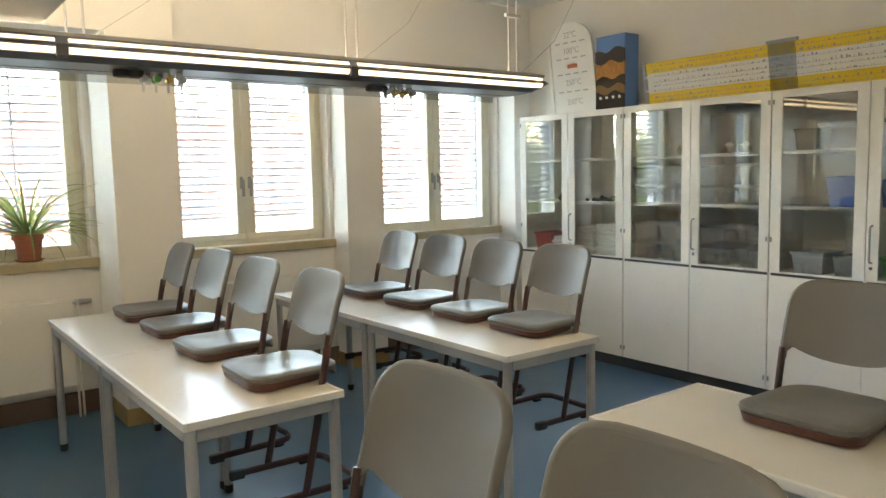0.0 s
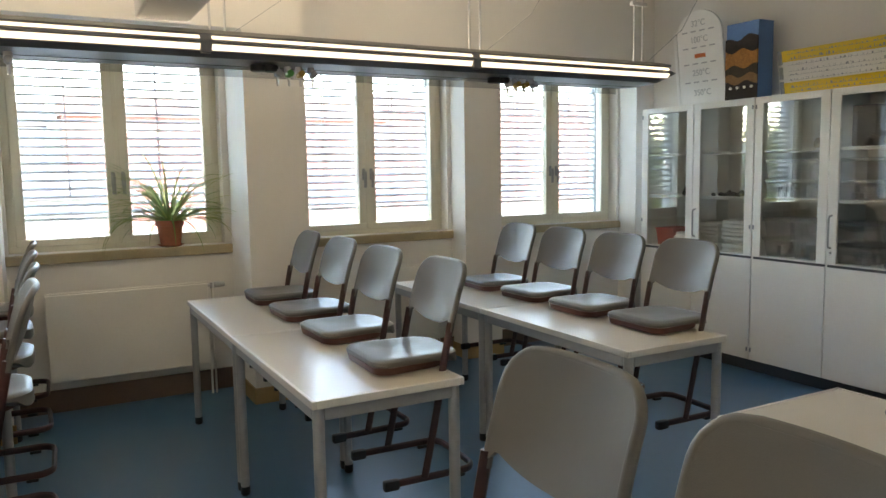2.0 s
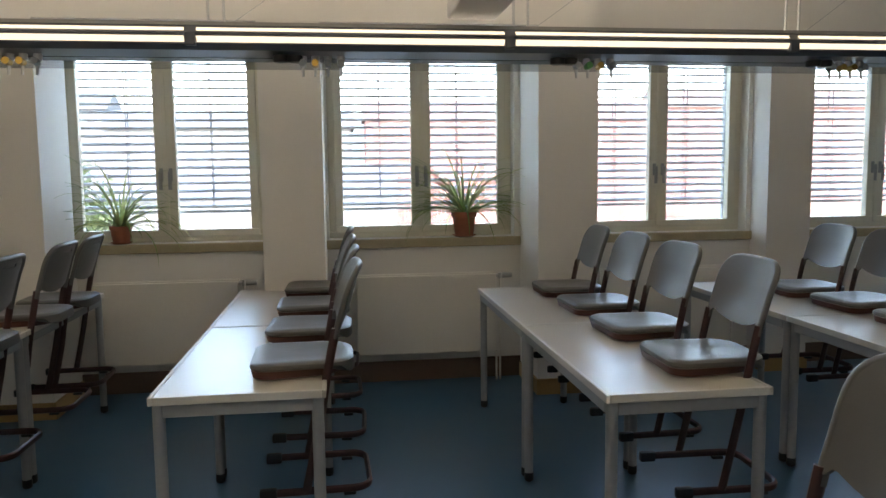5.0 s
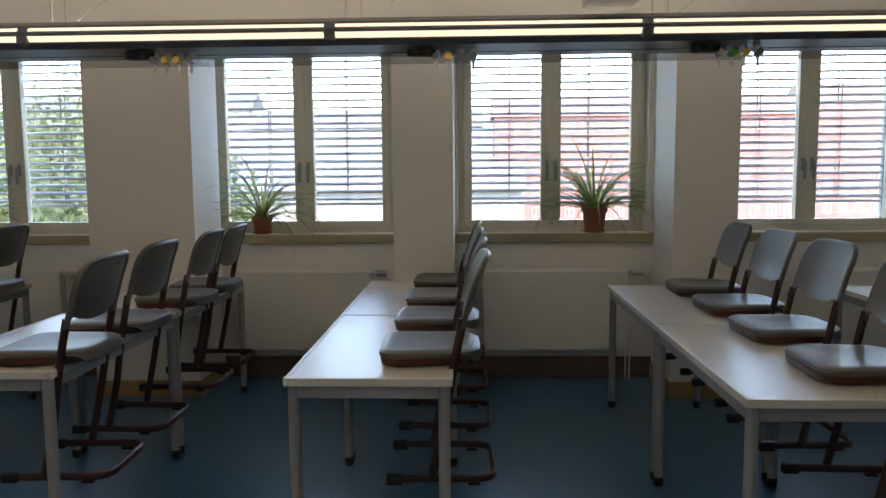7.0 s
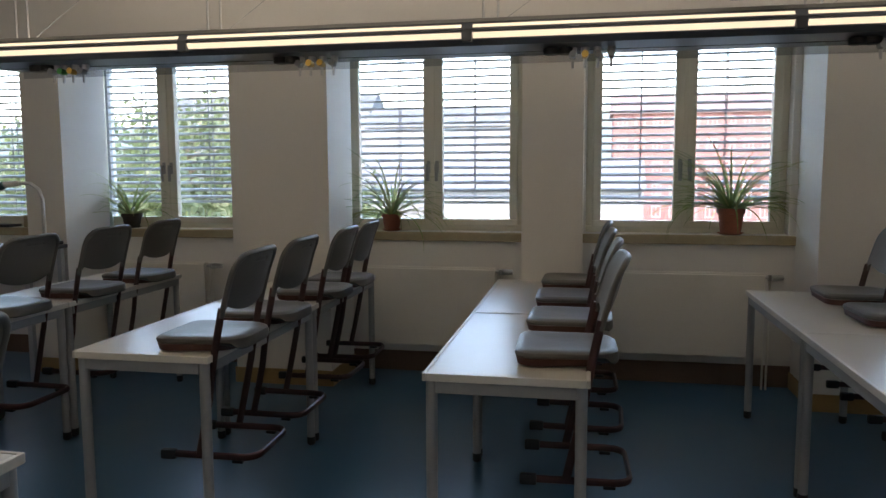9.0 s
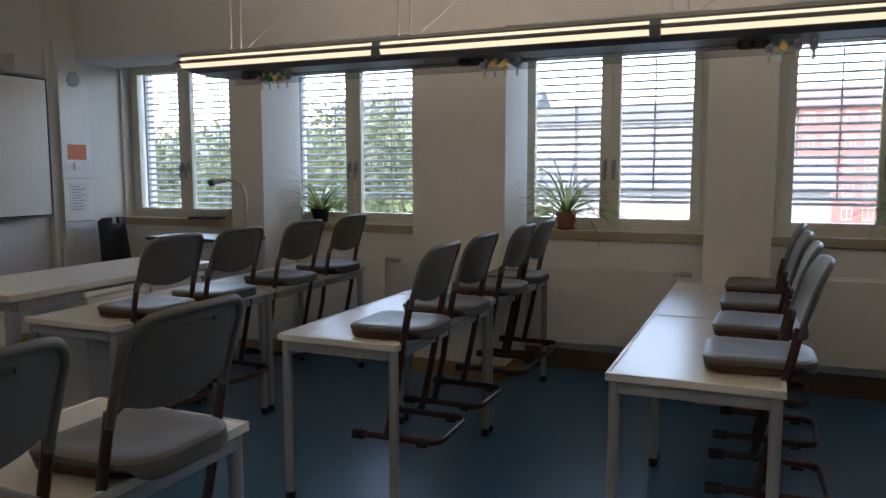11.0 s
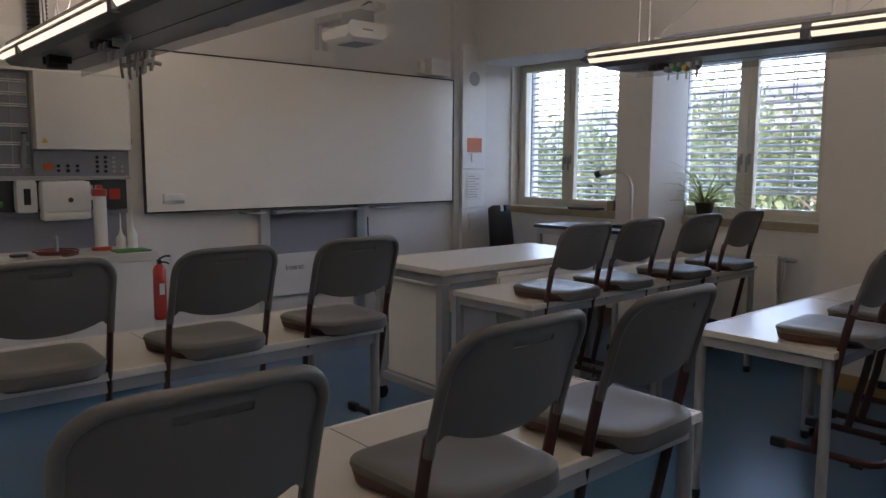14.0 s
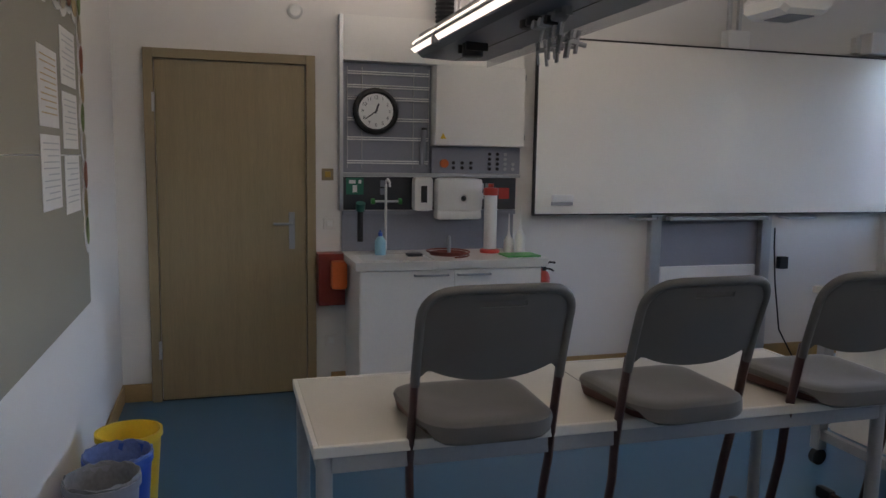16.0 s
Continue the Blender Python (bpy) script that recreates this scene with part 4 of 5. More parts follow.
for a, l, wd in ((20, 0.055, 0.006), (234, 0.085, 0.004)):
    bm = boxes(((-l, -wd, 0.035), (0.015, wd, 0.037)))
    part("hand_of_clock", bm, "ink", clk).matrix_basis = pose(0, 0, 0, 0, 0, -a)

rod = empty("glass_rod_case", pose(X + 0.045, 1.35, 1.48, -4, 0, 0), "dark grey rod case hanging on the wire grid", "rod case")
bm = bmesh.new()
cyl(bm, (0, 0, 0), (0, 0, 0.24), 0.018)
part("tube", bm, "panelgrey", rod, smooth=True)
bm = bmesh.new()
cyl(bm, (0, 0, 0.24), (0, 0, 0.255), 0.02)
part("cap", bm, "dark", rod, smooth=True)

# sink unit
sk = empty("sink_cabinet", pose(-5.52, 0.8, 0), "white laboratory sink cabinet with a cream worktop", "cabinet")
part("body", boxes(((-0.56, 0.02, FL + 0.1), (0.0, 1.24, 0.82)), bevel=0.003), "white", sk)
part("plinth", boxes(((-0.56, 0.04, FL), (-0.06, 1.22, FL + 0.1))), "brown", sk)
for a, b in ((0.025, 0.63), (0.635, 1.237)):
    dr = part("door", boxes(((0.001, a, FL + 0.105), (0.02, b, 0.815)), bevel=0.003), "white", sk)
    yy = b - 0.26 if a < 0.1 else a + 0.02
    bm = bmesh.new()
    sweep(bm, [(0.02, yy, 0.785), (0.045, yy, 0.785), (0.045, yy + 0.22, 0.785), (0.02, yy + 0.22, 0.785)], 0.007)
    part("handle", bm, "steel", dr, "grey bar handle", True)
wt = part("worktop", boxes(((-0.57, -0.01, 0.822), (0.035, 0.05, 0.875)), ((-0.57, 0.52, 0.822), (0.035, 1.28, 0.875)), ((-0.57, 0.05, 0.822), (-0.42, 0.52, 0.875)), ((-0.05, 0.05, 0.822), (0.035, 0.52, 0.875)), bevel=0.002), "edge", sk, "cream worktop with a basin")
part("basin", boxes(((-0.42, 0.05, 0.70), (-0.05, 0.52, 0.71)), ((-0.42, 0.05, 0.71), (-0.41, 0.52, 0.868)), ((-0.06, 0.05, 0.71), (-0.05, 0.52, 0.868)), ((-0.41, 0.05, 0.71), (-0.06, 0.06, 0.868)), ((-0.41, 0.51, 0.71), (-0.06, 0.52, 0.868))), "plastic", wt)
bm = bmesh.new()
cyl(bm, (-0.5, 0.29, 0.875), (-0.5, 0.29, 1.34), 0.009)
sweep(bm, [(-0.5, 0.29, 1.34), (-0.5, 0.29, 1.36), (-0.44, 0.29, 1.38), (-0.38, 0.29, 1.36), (-0.37, 0.29, 1.33)], 0.008)
cyl(bm, (-0.5, 0.2, 1.225), (-0.5, 0.38, 1.225), 0.008)
tp = part("tap", bm, "plastic", sk, "white laboratory tap", True)
for y in (0.2, 0.39):
    bm = bmesh.new()
    cyl(bm, (-0.5, y - 0.012, 1.225), (-0.5, y + 0.012, 1.225), 0.02)
    part("tap_knob", bm, "green", tp, smooth=True)


def turned(name, x, y, z, prof, material, label, category, extra=()):
    t = empty(name, pose(x, y, z), label, category)
    bm = bmesh.new()
    lathe(bm, prof, 20)
    part("body", bm, material, t, smooth=True)
    for nm, p, m_ in extra:
        bm = bmesh.new()
        lathe(bm, p, 20)
        part(nm, bm, m_, t, smooth=True)
    return t


WT = 0.876
turned("soap_bottle", -5.86, 1.02, WT, [(0.036, 0), (0.038, 0.01), (0.038, 0.09), (0.02, 0.12), (0.012, 0.125)], mat("pale_blue_soap", (0.25, 0.48, 0.58), 0.3), "pale blue soap bottle with a blue cap", "bottle", (("cap", [(0.014, 0.125), (0.014, 0.15), (0.006, 0.152), (0.006, 0.165)], "blue"),))
turned("measuring_tower", -5.86, 1.80, WT, [(0.045, 0.028), (0.045, 0.40)], "plastic", "white cylinder with red foot and red cap", "cylinder", (("foot", [(0.07, 0), (0.07, 0.02), (0.05, 0.028)], "red"), ("cap", [(0.046, 0.40), (0.052, 0.402), (0.052, 0.45), (0.02, 0.455), (0.02, 0.48)], "red")))
for k, (y, hgt) in enumerate(((1.94, 0.15), (2.01, 0.21))):
    turned("wash_bottle", -5.86 + 0.04 * k, y, WT, [(0.032, 0), (0.036, 0.006), (0.036, hgt * 0.55), (0.014, hgt * 0.75), (0.006, hgt), (0.004, hgt + 0.12)], "plastic", "white plastic wash bottle with a thin spout", "bottle")
g = solid("green_mat", (-5.74, 1.82, WT), (-5.56, 2.06, WT + 0.012), "green", "thin green mat lying on the worktop", "mat")
bn = empty("gas_burner", pose(-5.72, 1.46, WT), "small gas burner lying with its coiled red hose", "burner")
bm = bmesh.new()
lathe(bm, [(0.05, 0), (0.05, 0.012), (0.012, 0.02), (0.011, 0.13), (0.008, 0.135)], 18)
part("burner_body", bm, "steel", bn, smooth=True)
bm = bmesh.new()
sweep(bm, [((0.14 - 0.018 * math.sin(a / 23)) * math.cos(a / 5), (0.14 - 0.018 * math.sin(a / 23)) * math.sin(a / 5), 0.007 + 0.00032 * a) for a in range(0, 96)], 0.0055, seg=8, ref=(0, 0, 1))
part("hose", bm, mat("hose_red", (0.22, 0.05, 0.03), 0.5), bn, "red-brown rubber hose", True)
solid("sponge", (-5.80, 1.18, WT), (-5.72, 1.28, WT + 0.018), "dark", "small dark sponge lying on the sink edge", "sponge")

sp = empty("soap_dispenser", pose(X + 0.046, 1.345, 1.16), "white wall soap dispenser with a dark window", "dispenser")
part("housing", boxes(((0, -0.07, 0), (0.1, 0.07, 0.235)), bevel=0.03), "plastic", sp, smooth=True)
part("window", boxes(((0.098, -0.022, 0.06), (0.103, 0.022, 0.175)), bevel=0.012), "black", sp, "dark sight window", True)
td = empty("towel_dispenser", pose(X + 0.046, 1.6, 1.10), "white wall paper towel dispenser", "dispenser")
bm = boxes(((0, -0.17, 0.055), (0.135, 0.17, 0.29)), bevel=0.04)
box(bm, (0, -0.165, 0.0), (0.12, 0.165, 0.07), 0.025)
part("housing", bm, "plastic", td, smooth=True)
bm = bmesh.new()
lathe(bm, [(0.001, 0), (0.018, 0.001), (0.018, 0.004), (0.001, 0.005)], 14)
part("lock_badge", bm, "black", td).matrix_basis = pose(0.134, 0.02, 0.15, 0, 90, 0)
ey = empty("eye_shower", pose(X + 0.06, 0.91, 1.0), "black hand-held eye shower hanging on the panel", "eye shower")
bm = bmesh.new()
sweep(bm, [(0.03, 0, 0.17), (0.032, 0, 0.1), (0.03, 0, 0.0), (0.03, 0, -0.05)], 0.02, 0.02, 10)
part("grip", bm, "black", ey, smooth=True)
bm = bmesh.new()
cyl(bm, (0.03, 0, 0.165), (0.05, 0, 0.215), 0.03, 0.034)
part("spray_head", bm, mat("eye_shower_green", (0.03, 0.16, 0.12), 0.4), ey, "green spray head", True)
part("bracket", boxes(((-0.015, -0.012, 0.02), (0.02, 0.012, 0.05))), "steel", ey)
ob_ = empty("first_aid_box", pose(X, 0.72, 0.52), "dark red wall box with an orange bag front", "box")
part("housing", boxes(((0, -0.1, 0), (0.14, 0.08, 0.355)), bevel=0.006), mat("dark_red_steel", (0.20, 0.025, 0.015), 0.4), ob_)
part("bag", boxes(((0.12, -0.02, 0.12), (0.22, 0.085, 0.31)), bevel=0.02), "orange", ob_, "orange bag", True)
fe = empty("fire_extinguisher", pose(-5.90, 2.232, 0.29), "small red wall fire extinguisher with black valve", "extinguisher")
bm = bmesh.new()
lathe(bm, [(0.043, 0), (0.049, 0.01), (0.049, 0.39), (0.036, 0.425), (0.018, 0.44), (0.018, 0.455)], 20)
part("cylinder", bm, "red", fe, smooth=True)
part("label", boxes(((0.0475, -0.02, 0.2), (0.0495, 0.02, 0.29))), "paper", fe)
bm = boxes(((-0.02, -0.014, 0.44), (0.02, 0.014, 0.475)), bevel=0.003)
sweep(bm, [(0, 0.0, 0.48), (0.0, 0.05, 0.50), (0.0, 0.09, 0.495)], 0.008)
sweep(bm, [(0, 0.0, 0.455), (0.0, 0.05, 0.45), (0.0, 0.08, 0.435)], 0.007)
part("valve", bm, "black", fe, "black valve with levers", True)
part("wall_bracket", boxes(((X + 5.90, -0.015, 0.15), (-0.045, 0.015, 0.2))), "steel", fe)
for y, z, c in ((0.7, 1.405, "brass"), (0.71, 1.07, "plastic"), (0.72, 0.25, "plastic")):
    s_ = empty("wall_switch", pose(X, y, z), "small square wall switch plate", "switch", "wall switches")
    part("plate", boxes(((0, -0.04, -0.04), (0.01, 0.04, 0.04)), bevel=0.004), "wall" if c == "plastic" else "doorframe", s_)
    part("rocker", boxes(((0.01, -0.02, -0.02), (0.018, 0.02, 0.02)), bevel=0.004), c, s_)
al = turned("smoke_alarm", X, 0.49, 2.47, [(0.05, 0), (0.05, 0.02), (0.035, 0.035)], "plastic", "round white alarm on the wall", "alarm")
al.matrix_world = pose(X, 0.49, 2.47, 0, 90, 0)
du = empty("exhaust_duct", pose(X, 1.32, 2.5), "black flexible exhaust hose with a round wall flange", "duct")
bm = bmesh.new()
prof = []
for k in range(40):
    prof += [(0.068 if k % 2 else 0.058, 0.0 + 0.014 * k)]
lathe(bm, prof, 20, (0.2, 0.14, -0.08))
part("hose", bm, "black", du, smooth=True)
bm = bmesh.new()
cyl(bm, (0.0, -0.02, 0.26), (0.05, -0.02, 0.26), 0.10, seg=24)
part("flange", bm, "dark", du)

# whiteboard with lift posts
wb = empty("whiteboard", pose(X + 0.075, 3.80, 1.125), "wide white enamel board on a lift frame", "whiteboard")
part("panel", boxes(((0, -1.61, 0.008), (0.03, 1.61, 1.262)), bevel=0.002), "board", wb)
part("edge_frame", boxes(((-0.004, -1.622, -0.004), (0.034, 1.622, 0.007)), ((-0.004, -1.622, 1.263), (0.034, 1.622, 1.274)), ((-0.004, -1.622, 0.007), (0.034, -1.611, 1.263)), ((-0.004, 1.611, 0.007), (0.034, 1.622, 1.263))), "black", wb, "thin black frame")
for y in (-0.57, 0.45):
    part("lift_post", boxes(((-0.07, y - 0.045, FL - 1.125), (-0.006, y + 0.045, 0.2)), bevel=0.004), "alu", wb, "aluminium lift post")
part("pen_tray", boxes(((0.0, -0.5, -0.05), (0.07, 0.4, -0.02)), bevel=0.006), "steel", wb)
for a, b in ((-0.82, -0.57), (0.55, 0.9)):
    bm = bmesh.new()
    sweep(bm, [(0.0, a, -0.03), (0.08, a + 0.03, -0.035), (0.08, b - 0.05, -0.035), (0.0, b, -0.03)], 0.008)
    part("pull_bar", bm, "alu", wb, smooth=True)
part("projector_plate", boxes(((-0.072, -0.52, -0.62), (-0.05, 0.4, -0.06))), "panelgrey", wb, "grey panel between the posts")
pl = part("lower_plate", boxes(((-0.06, -0.5, -0.80), (-0.03, 0.38, -0.42)), bevel=0.003), "white", wb, "white plate with lettering")
text("Interac", 0.07, "ink", pose(-0.028, -0.27, -0.55) @ pose(0, 0, 0, 90, 0, 90), pl)
er_ = empty("board_eraser", pose(X + 0.106, 2.40, 1.22), "white magnetic board eraser on the whiteboard", "eraser")
part("body", boxes(((0, -0.085, 0), (0.035, 0.085, 0.055)), bevel=0.01), "plastic", er_, smooth=True)
part("pad", boxes(((0.0, -0.085, -0.025), (0.02, 0.085, 0.002)), bevel=0.004), "panellight", er_)
pj = empty("projector", pose(X, 3.86, 2.42), "white short-throw projector on a wall arm", "projector")
part("wall_rail", boxes(((0, -0.06, 0.05), (0.03, -0.03, 0.42)), ((0, 0.03, 0.05), (0.03, 0.06, 0.42)), bevel=0.003), "alu", pj)
part("junction_box", boxes(((0, -0.1, -0.02), (0.09, 0.1, 0.12)), bevel=0.01), "plastic", pj)
part("arm", boxes(((0, -0.045, 0.36), (0.95, 0.045, 0.42)), bevel=0.006), "alu", pj)
bm = bmesh.new()
loft(bm, [[(x, -0.19, z + 0.03), (x, -0.14, z), (x, 0.14, z), (x, 0.19, z + 0.03), (x, 0.19, z + 0.1), (x, 0.16, z + 0.13), (x, -0.16, z + 0.13), (x, -0.19, z + 0.1)] for x, z in ((0.5, 0.18), (0.53, 0.16), (0.86, 0.16), (0.9, 0.19))])
bd = part("housing", bm, "plastic", pj)
bd.location = (0.04, -0.13, -0.07)
part("lens_window", boxes(((0.6, -0.1, 0.152), (0.85, 0.1, 0.162)), bevel=0.004), "panelgrey", bd, "grey lens window")
part("front_slot", boxes(((0.9, -0.05, 0.25), (0.903, 0.05, 0.262))), "steel", bd)
bm = bmesh.new()
sweep(bm, [(0.3, 0.02, 0.42), (0.5, 0.1, 0.46), (0.7, 0.05, 0.47), (0.85, -0.03, 0.43)], 0.008)
part("cable", bm, "black", pj, smooth=True)
part("arm_head", boxes(((0.6, -0.16, 0.225), (0.85, 0.0, 0.365)), bevel=0.006), "steel", pj)
lsp = empty("wall_loudspeaker", pose(X, 5.2, 2.42), "small white wall loudspeaker above the board", "loudspeaker")
part("housing", boxes(((0.02, -0.13, 0), (0.16, 0.13, 0.17)), bevel=0.012), "wall", lsp)
part("bracket", boxes(((0, -0.19, 0.02), (0.05, -0.13, 0.14)), bevel=0.004), "wall", lsp)
cd = empty("cable_column", pose(X + 0.06, 5.72, 0.35), "white vertical service column with switches and notices", "service column")
part("upper_cover", boxes(((0, -0.17, 1.12), (0.045, 0.17, 2.44)), bevel=0.004), "white", cd)
part("middle_cover", boxes(((0, -0.17, 0.7), (0.045, 0.17, 1.112)), bevel=0.004), "white", cd)
part("lower_cover", boxes(((0, -0.17, 0.0), (0.045, 0.17, 0.692)), bevel=0.004), "white", cd)
bm = bmesh.new()
cyl(bm, (0.045, 0, 2.08), (0.049, 0, 2.08), 0.075, seg=24)
part("speaker_grille", bm, "panellight", cd)
part("orange_notice", boxes(((0.045, -0.1, 1.3), (0.047, 0.115, 1.45))), "orange", cd, "orange paper notice")
part("light_switch", boxes(((0.045, -0.04, 1.2), (0.058, 0.04, 1.28)), bevel=0.004), "plastic", cd)
nt_ = part("paper_notice", boxes(((0.045, -0.1, 0.78), (0.047, 0.11, 1.07))), "paper", cd)
part("unreadable_lines", boxes(*(((0.0472, -0.08, 0.81 + 0.028 * k), (0.0478, 0.05 + 0.04 * math.sin(k * 3), 0.818 + 0.028 * k)) for k in range(9))), "panelgrey", nt_, kind="stuff")
for z in (0.5, 0.6):
    part("socket_plate", boxes(((0.045, -0.08, z - 0.035), (0.058, 0.08, z + 0.035)), bevel=0.005), "plastic", cd)
part("plug_box", boxes(((X, 4.42, 0.66), (X + 0.05, 4.5, 0.76)), bevel=0.004), "black").location = (0, 0, 0)
tagged(bpy.data.objects["plug_box"], "black wall socket box under the whiteboard", "socket box")
bm = bmesh.new()
sweep(bm, [(X + 0.03, 4.36, 1.0), (X + 0.06, 4.34, 0.85), (X + 0.05, 4.38, 0.55), (X + 0.05, 4.45, 0.15), (X + 0.06, 4.6, FL + 0.008)], 0.006)
tagged(part("hanging_cable", bm, "black", smooth=True), "thin black cable hanging from the board", "cable")

# ---- teacher's desk and side table ----
dk_ = empty("teacher_desk", pose(-4.2, 3.04, 0), "long grey steel demonstration desk with cream top on castors", "desk")
part("desktop", boxes(((0, 0, 0.84), (0.76, 1.63, 0.878)), bevel=0.004), "top", dk_)
part("frame", boxes(((0.03, 0.03, 0.78), (0.73, 0.07, 0.84)), ((0.03, 1.56, 0.78), (0.73, 1.6, 0.84)), ((0.03, 0.07, 0.78), (0.07, 1.56, 0.84)), ((0.69, 0.07, 0.78), (0.73, 1.56, 0.84)), bevel=0.004), "steel", dk_)
for x in (0.06, 0.7):
    for y in (0.06, 1.57):
        leg = part("leg", boxes(((x - 0.03, y - 0.03, FL + 0.09), (x + 0.03, y + 0.03, 0.779)), bevel=0.006), "steel", dk_)
        bm = bmesh.new()
        cyl(bm, (x - 0.016, y, FL + 0.045), (x + 0.016, y, FL + 0.045), 0.045, seg=20)
        part("castor", bm, "black", leg, "black rubber castor", True)
part("lower_rail", boxes(((0.09, 0.04, 0.05), (0.67, 0.08, 0.1)), ((0.68, 0.09, 0.05), (0.72, 1.54, 0.1)), bevel=0.004), "steel", dk_)
part("side_panel", boxes(((0.09, 0.1, 0.1), (0.66, 0.12, 0.74)), bevel=0.003), "white", dk_, "white side panel")
part("shelf", boxes(((0.05, 0.12, 0.1), (0.7, 1.56, 0.115))), "white", dk_)
pd = empty("drawer_unit", pose(-3.47, 3.55, FL + 0.03), "white drawer unit standing against the desk", "drawer unit")
part("body", boxes(((-0.45, 0, 0), (0.0, 1.0, 0.86)), bevel=0.004), "white", pd)
part("top_panel", boxes(((-0.46, -0.01, 0.86), (0.02, 1.02, 0.89)), bevel=0.003), "white", pd)
for k in range(2):
    part("front", boxes(((0.001, 0.01 + k * 0.5, 0.02), (0.018, 0.49 + k * 0.5, 0.85)), bevel=0.003), "white", pd)
for y in (0.06, 0.94):
    part("castor", boxes(((-0.35, y - 0.02, -0.03), (-0.1, y + 0.02, 0.0)), bevel=0.004), "black", pd)
st = empty("side_table", pose(-4.72, 5.29, 0.025), "small table with dark top beside the window", "table")
part("tabletop", boxes(((0, 0, 0.915), (0.95, 0.44, 0.945)), bevel=0.004), "dark", st)
for x in (0.04, 0.91):
    for y in (0.04, 0.4):
        part("leg", boxes(((x - 0.02, y - 0.02, FL - 0.025), (x + 0.02, y + 0.02, 0.915)), bevel=0.004), "alu", st)
part("rail", boxes(((0.06, 0.02, 0.86), (0.89, 0.04, 0.915)), ((0.06, 0.38, 0.86), (0.89, 0.4, 0.915))), "alu", st)
vz = empty("document_camera", pose(-3.87, 5.6, 0.971), "silver document camera with a gooseneck arm on a table", "camera")
part("base", boxes(((-0.13, -0.1, 0), (0.09, 0.1, 0.03)), bevel=0.01), "black", vz)
part("keypad", boxes(((0.02, -0.06, 0.03), (0.08, 0.08, 0.045)), bevel=0.006), "panellight", vz)
bm = bmesh.new()
sweep(bm, [(0, 0, 0.03), (0.0, 0, 0.25), (0.0, 0.0, 0.36), (-0.03, 0, 0.44), (-0.1, 0, 0.485), (-0.19, 0, 0.49)], 0.014, 0.014, 10)
part("neck", bm, "alu", vz, smooth=True)
bm = bmesh.new()
cyl(bm, (-0.19, 0, 0.49), (-0.34, 0, 0.475), 0.02, 0.026)
hd = part("camera_head", bm, "plastic", vz, smooth=True)
bm = bmesh.new()
cyl(bm, (-0.33, 0, 0.48), (-0.38, 0, 0.46), 0.03, 0.034)
part("lens", bm, mat("dark_green_lens", (0.01, 0.05, 0.045), 0.3), hd, smooth=True)
lp = empty("laptop", pose(-4.95, 6.36, 1.053), "flat closed dark laptop lying on the window sill", "laptop")
part("base", boxes(((-0.18, -0.09, 0), (0.18, 0.07, 0.014)), bevel=0.004), "dark", lp)
part("lid", boxes(((-0.18, -0.09, 0.015), (0.18, 0.07, 0.024)), bevel=0.004), "black", lp)
ph = empty("pencil_holder", pose(-4.62, 6.36, 1.053), "wooden pencil holder with pencils on the sill", "pencil holder")
part("cup", boxes(((-0.04, -0.04, 0), (0.04, 0.04, 0.11)), bevel=0.004), "sill", ph)
for k in range(4):
    bm = bmesh.new()
    cyl(bm, (0.012 * k - 0.02, 0.01, 0.1), (0.018 * k - 0.03, 0.014, 0.165), 0.004, seg=6)
    part("pencil", bm, ("black", "orange", "doorframe", "blue")[k], ph)
oc = empty("desk_chair", pose(-5.52, 5.93, FL, 0, 0, 4), "black upholstered teacher's chair with a grip slot", "chair")
bm = bmesh.new()
g_ = {}
for i in range(9):
    for j in range(9):
        u, v = -1 + i / 4, j / 8
        g_[i, j] = bm.verts.new((0.05 * (1 - u * u) - 0.06 * v, 0.2 * u * (1 - 0.1 * v), 0.66 + 0.52 * v - 0.03 * max(0, abs(u) - 0.75) * v * 4))
for i in range(8):
    for j in range(8):
        if j == 7 and 2 < i < 5:
            continue
        bm.faces.new((g_[i, j], g_[i + 1, j], g_[i + 1, j + 1], g_[i, j + 1]))
bmesh.ops.recalc_face_normals(bm, faces=bm.faces)
bmesh.ops.solidify(bm, geom=bm.faces[:], thickness=0.03)
part("backrest", bm, "black", oc, smooth=True).location = (-0.2, 0, 0)
part("seat", boxes(((-0.22, -0.22, 0.44), (0.24, 0.22, 0.51)), bevel=0.03), "black", oc, smooth=True)
part("back_bar", boxes(((-0.2, -0.03, 0.42), (-0.17, 0.03, 0.76)), bevel=0.006), "black", oc)
bm = bmesh.new()
cyl(bm, (0, 0, 0.1), (0, 0, 0.44), 0.025)
part("column", bm, "chrome", oc, smooth=True)
for k in range(5):
    a = radians(72 * k)
    bm = bmesh.new()
    sweep(bm, [(0, 0, 0.11), (0.28 * math.cos(a), 0.28 * math.sin(a), 0.075)], 0.018)
    arm = part("star_arm", bm, "black", oc, smooth=True)
    bm = bmesh.new()
    cyl(bm, (0.28 * math.cos(a) - 0.012, 0.28 * math.sin(a), 0.03), (0.28 * math.cos(a) + 0.012, 0.28 * math.sin(a), 0.03), 0.03)
    part("castor", bm, "black", arm, smooth=True)

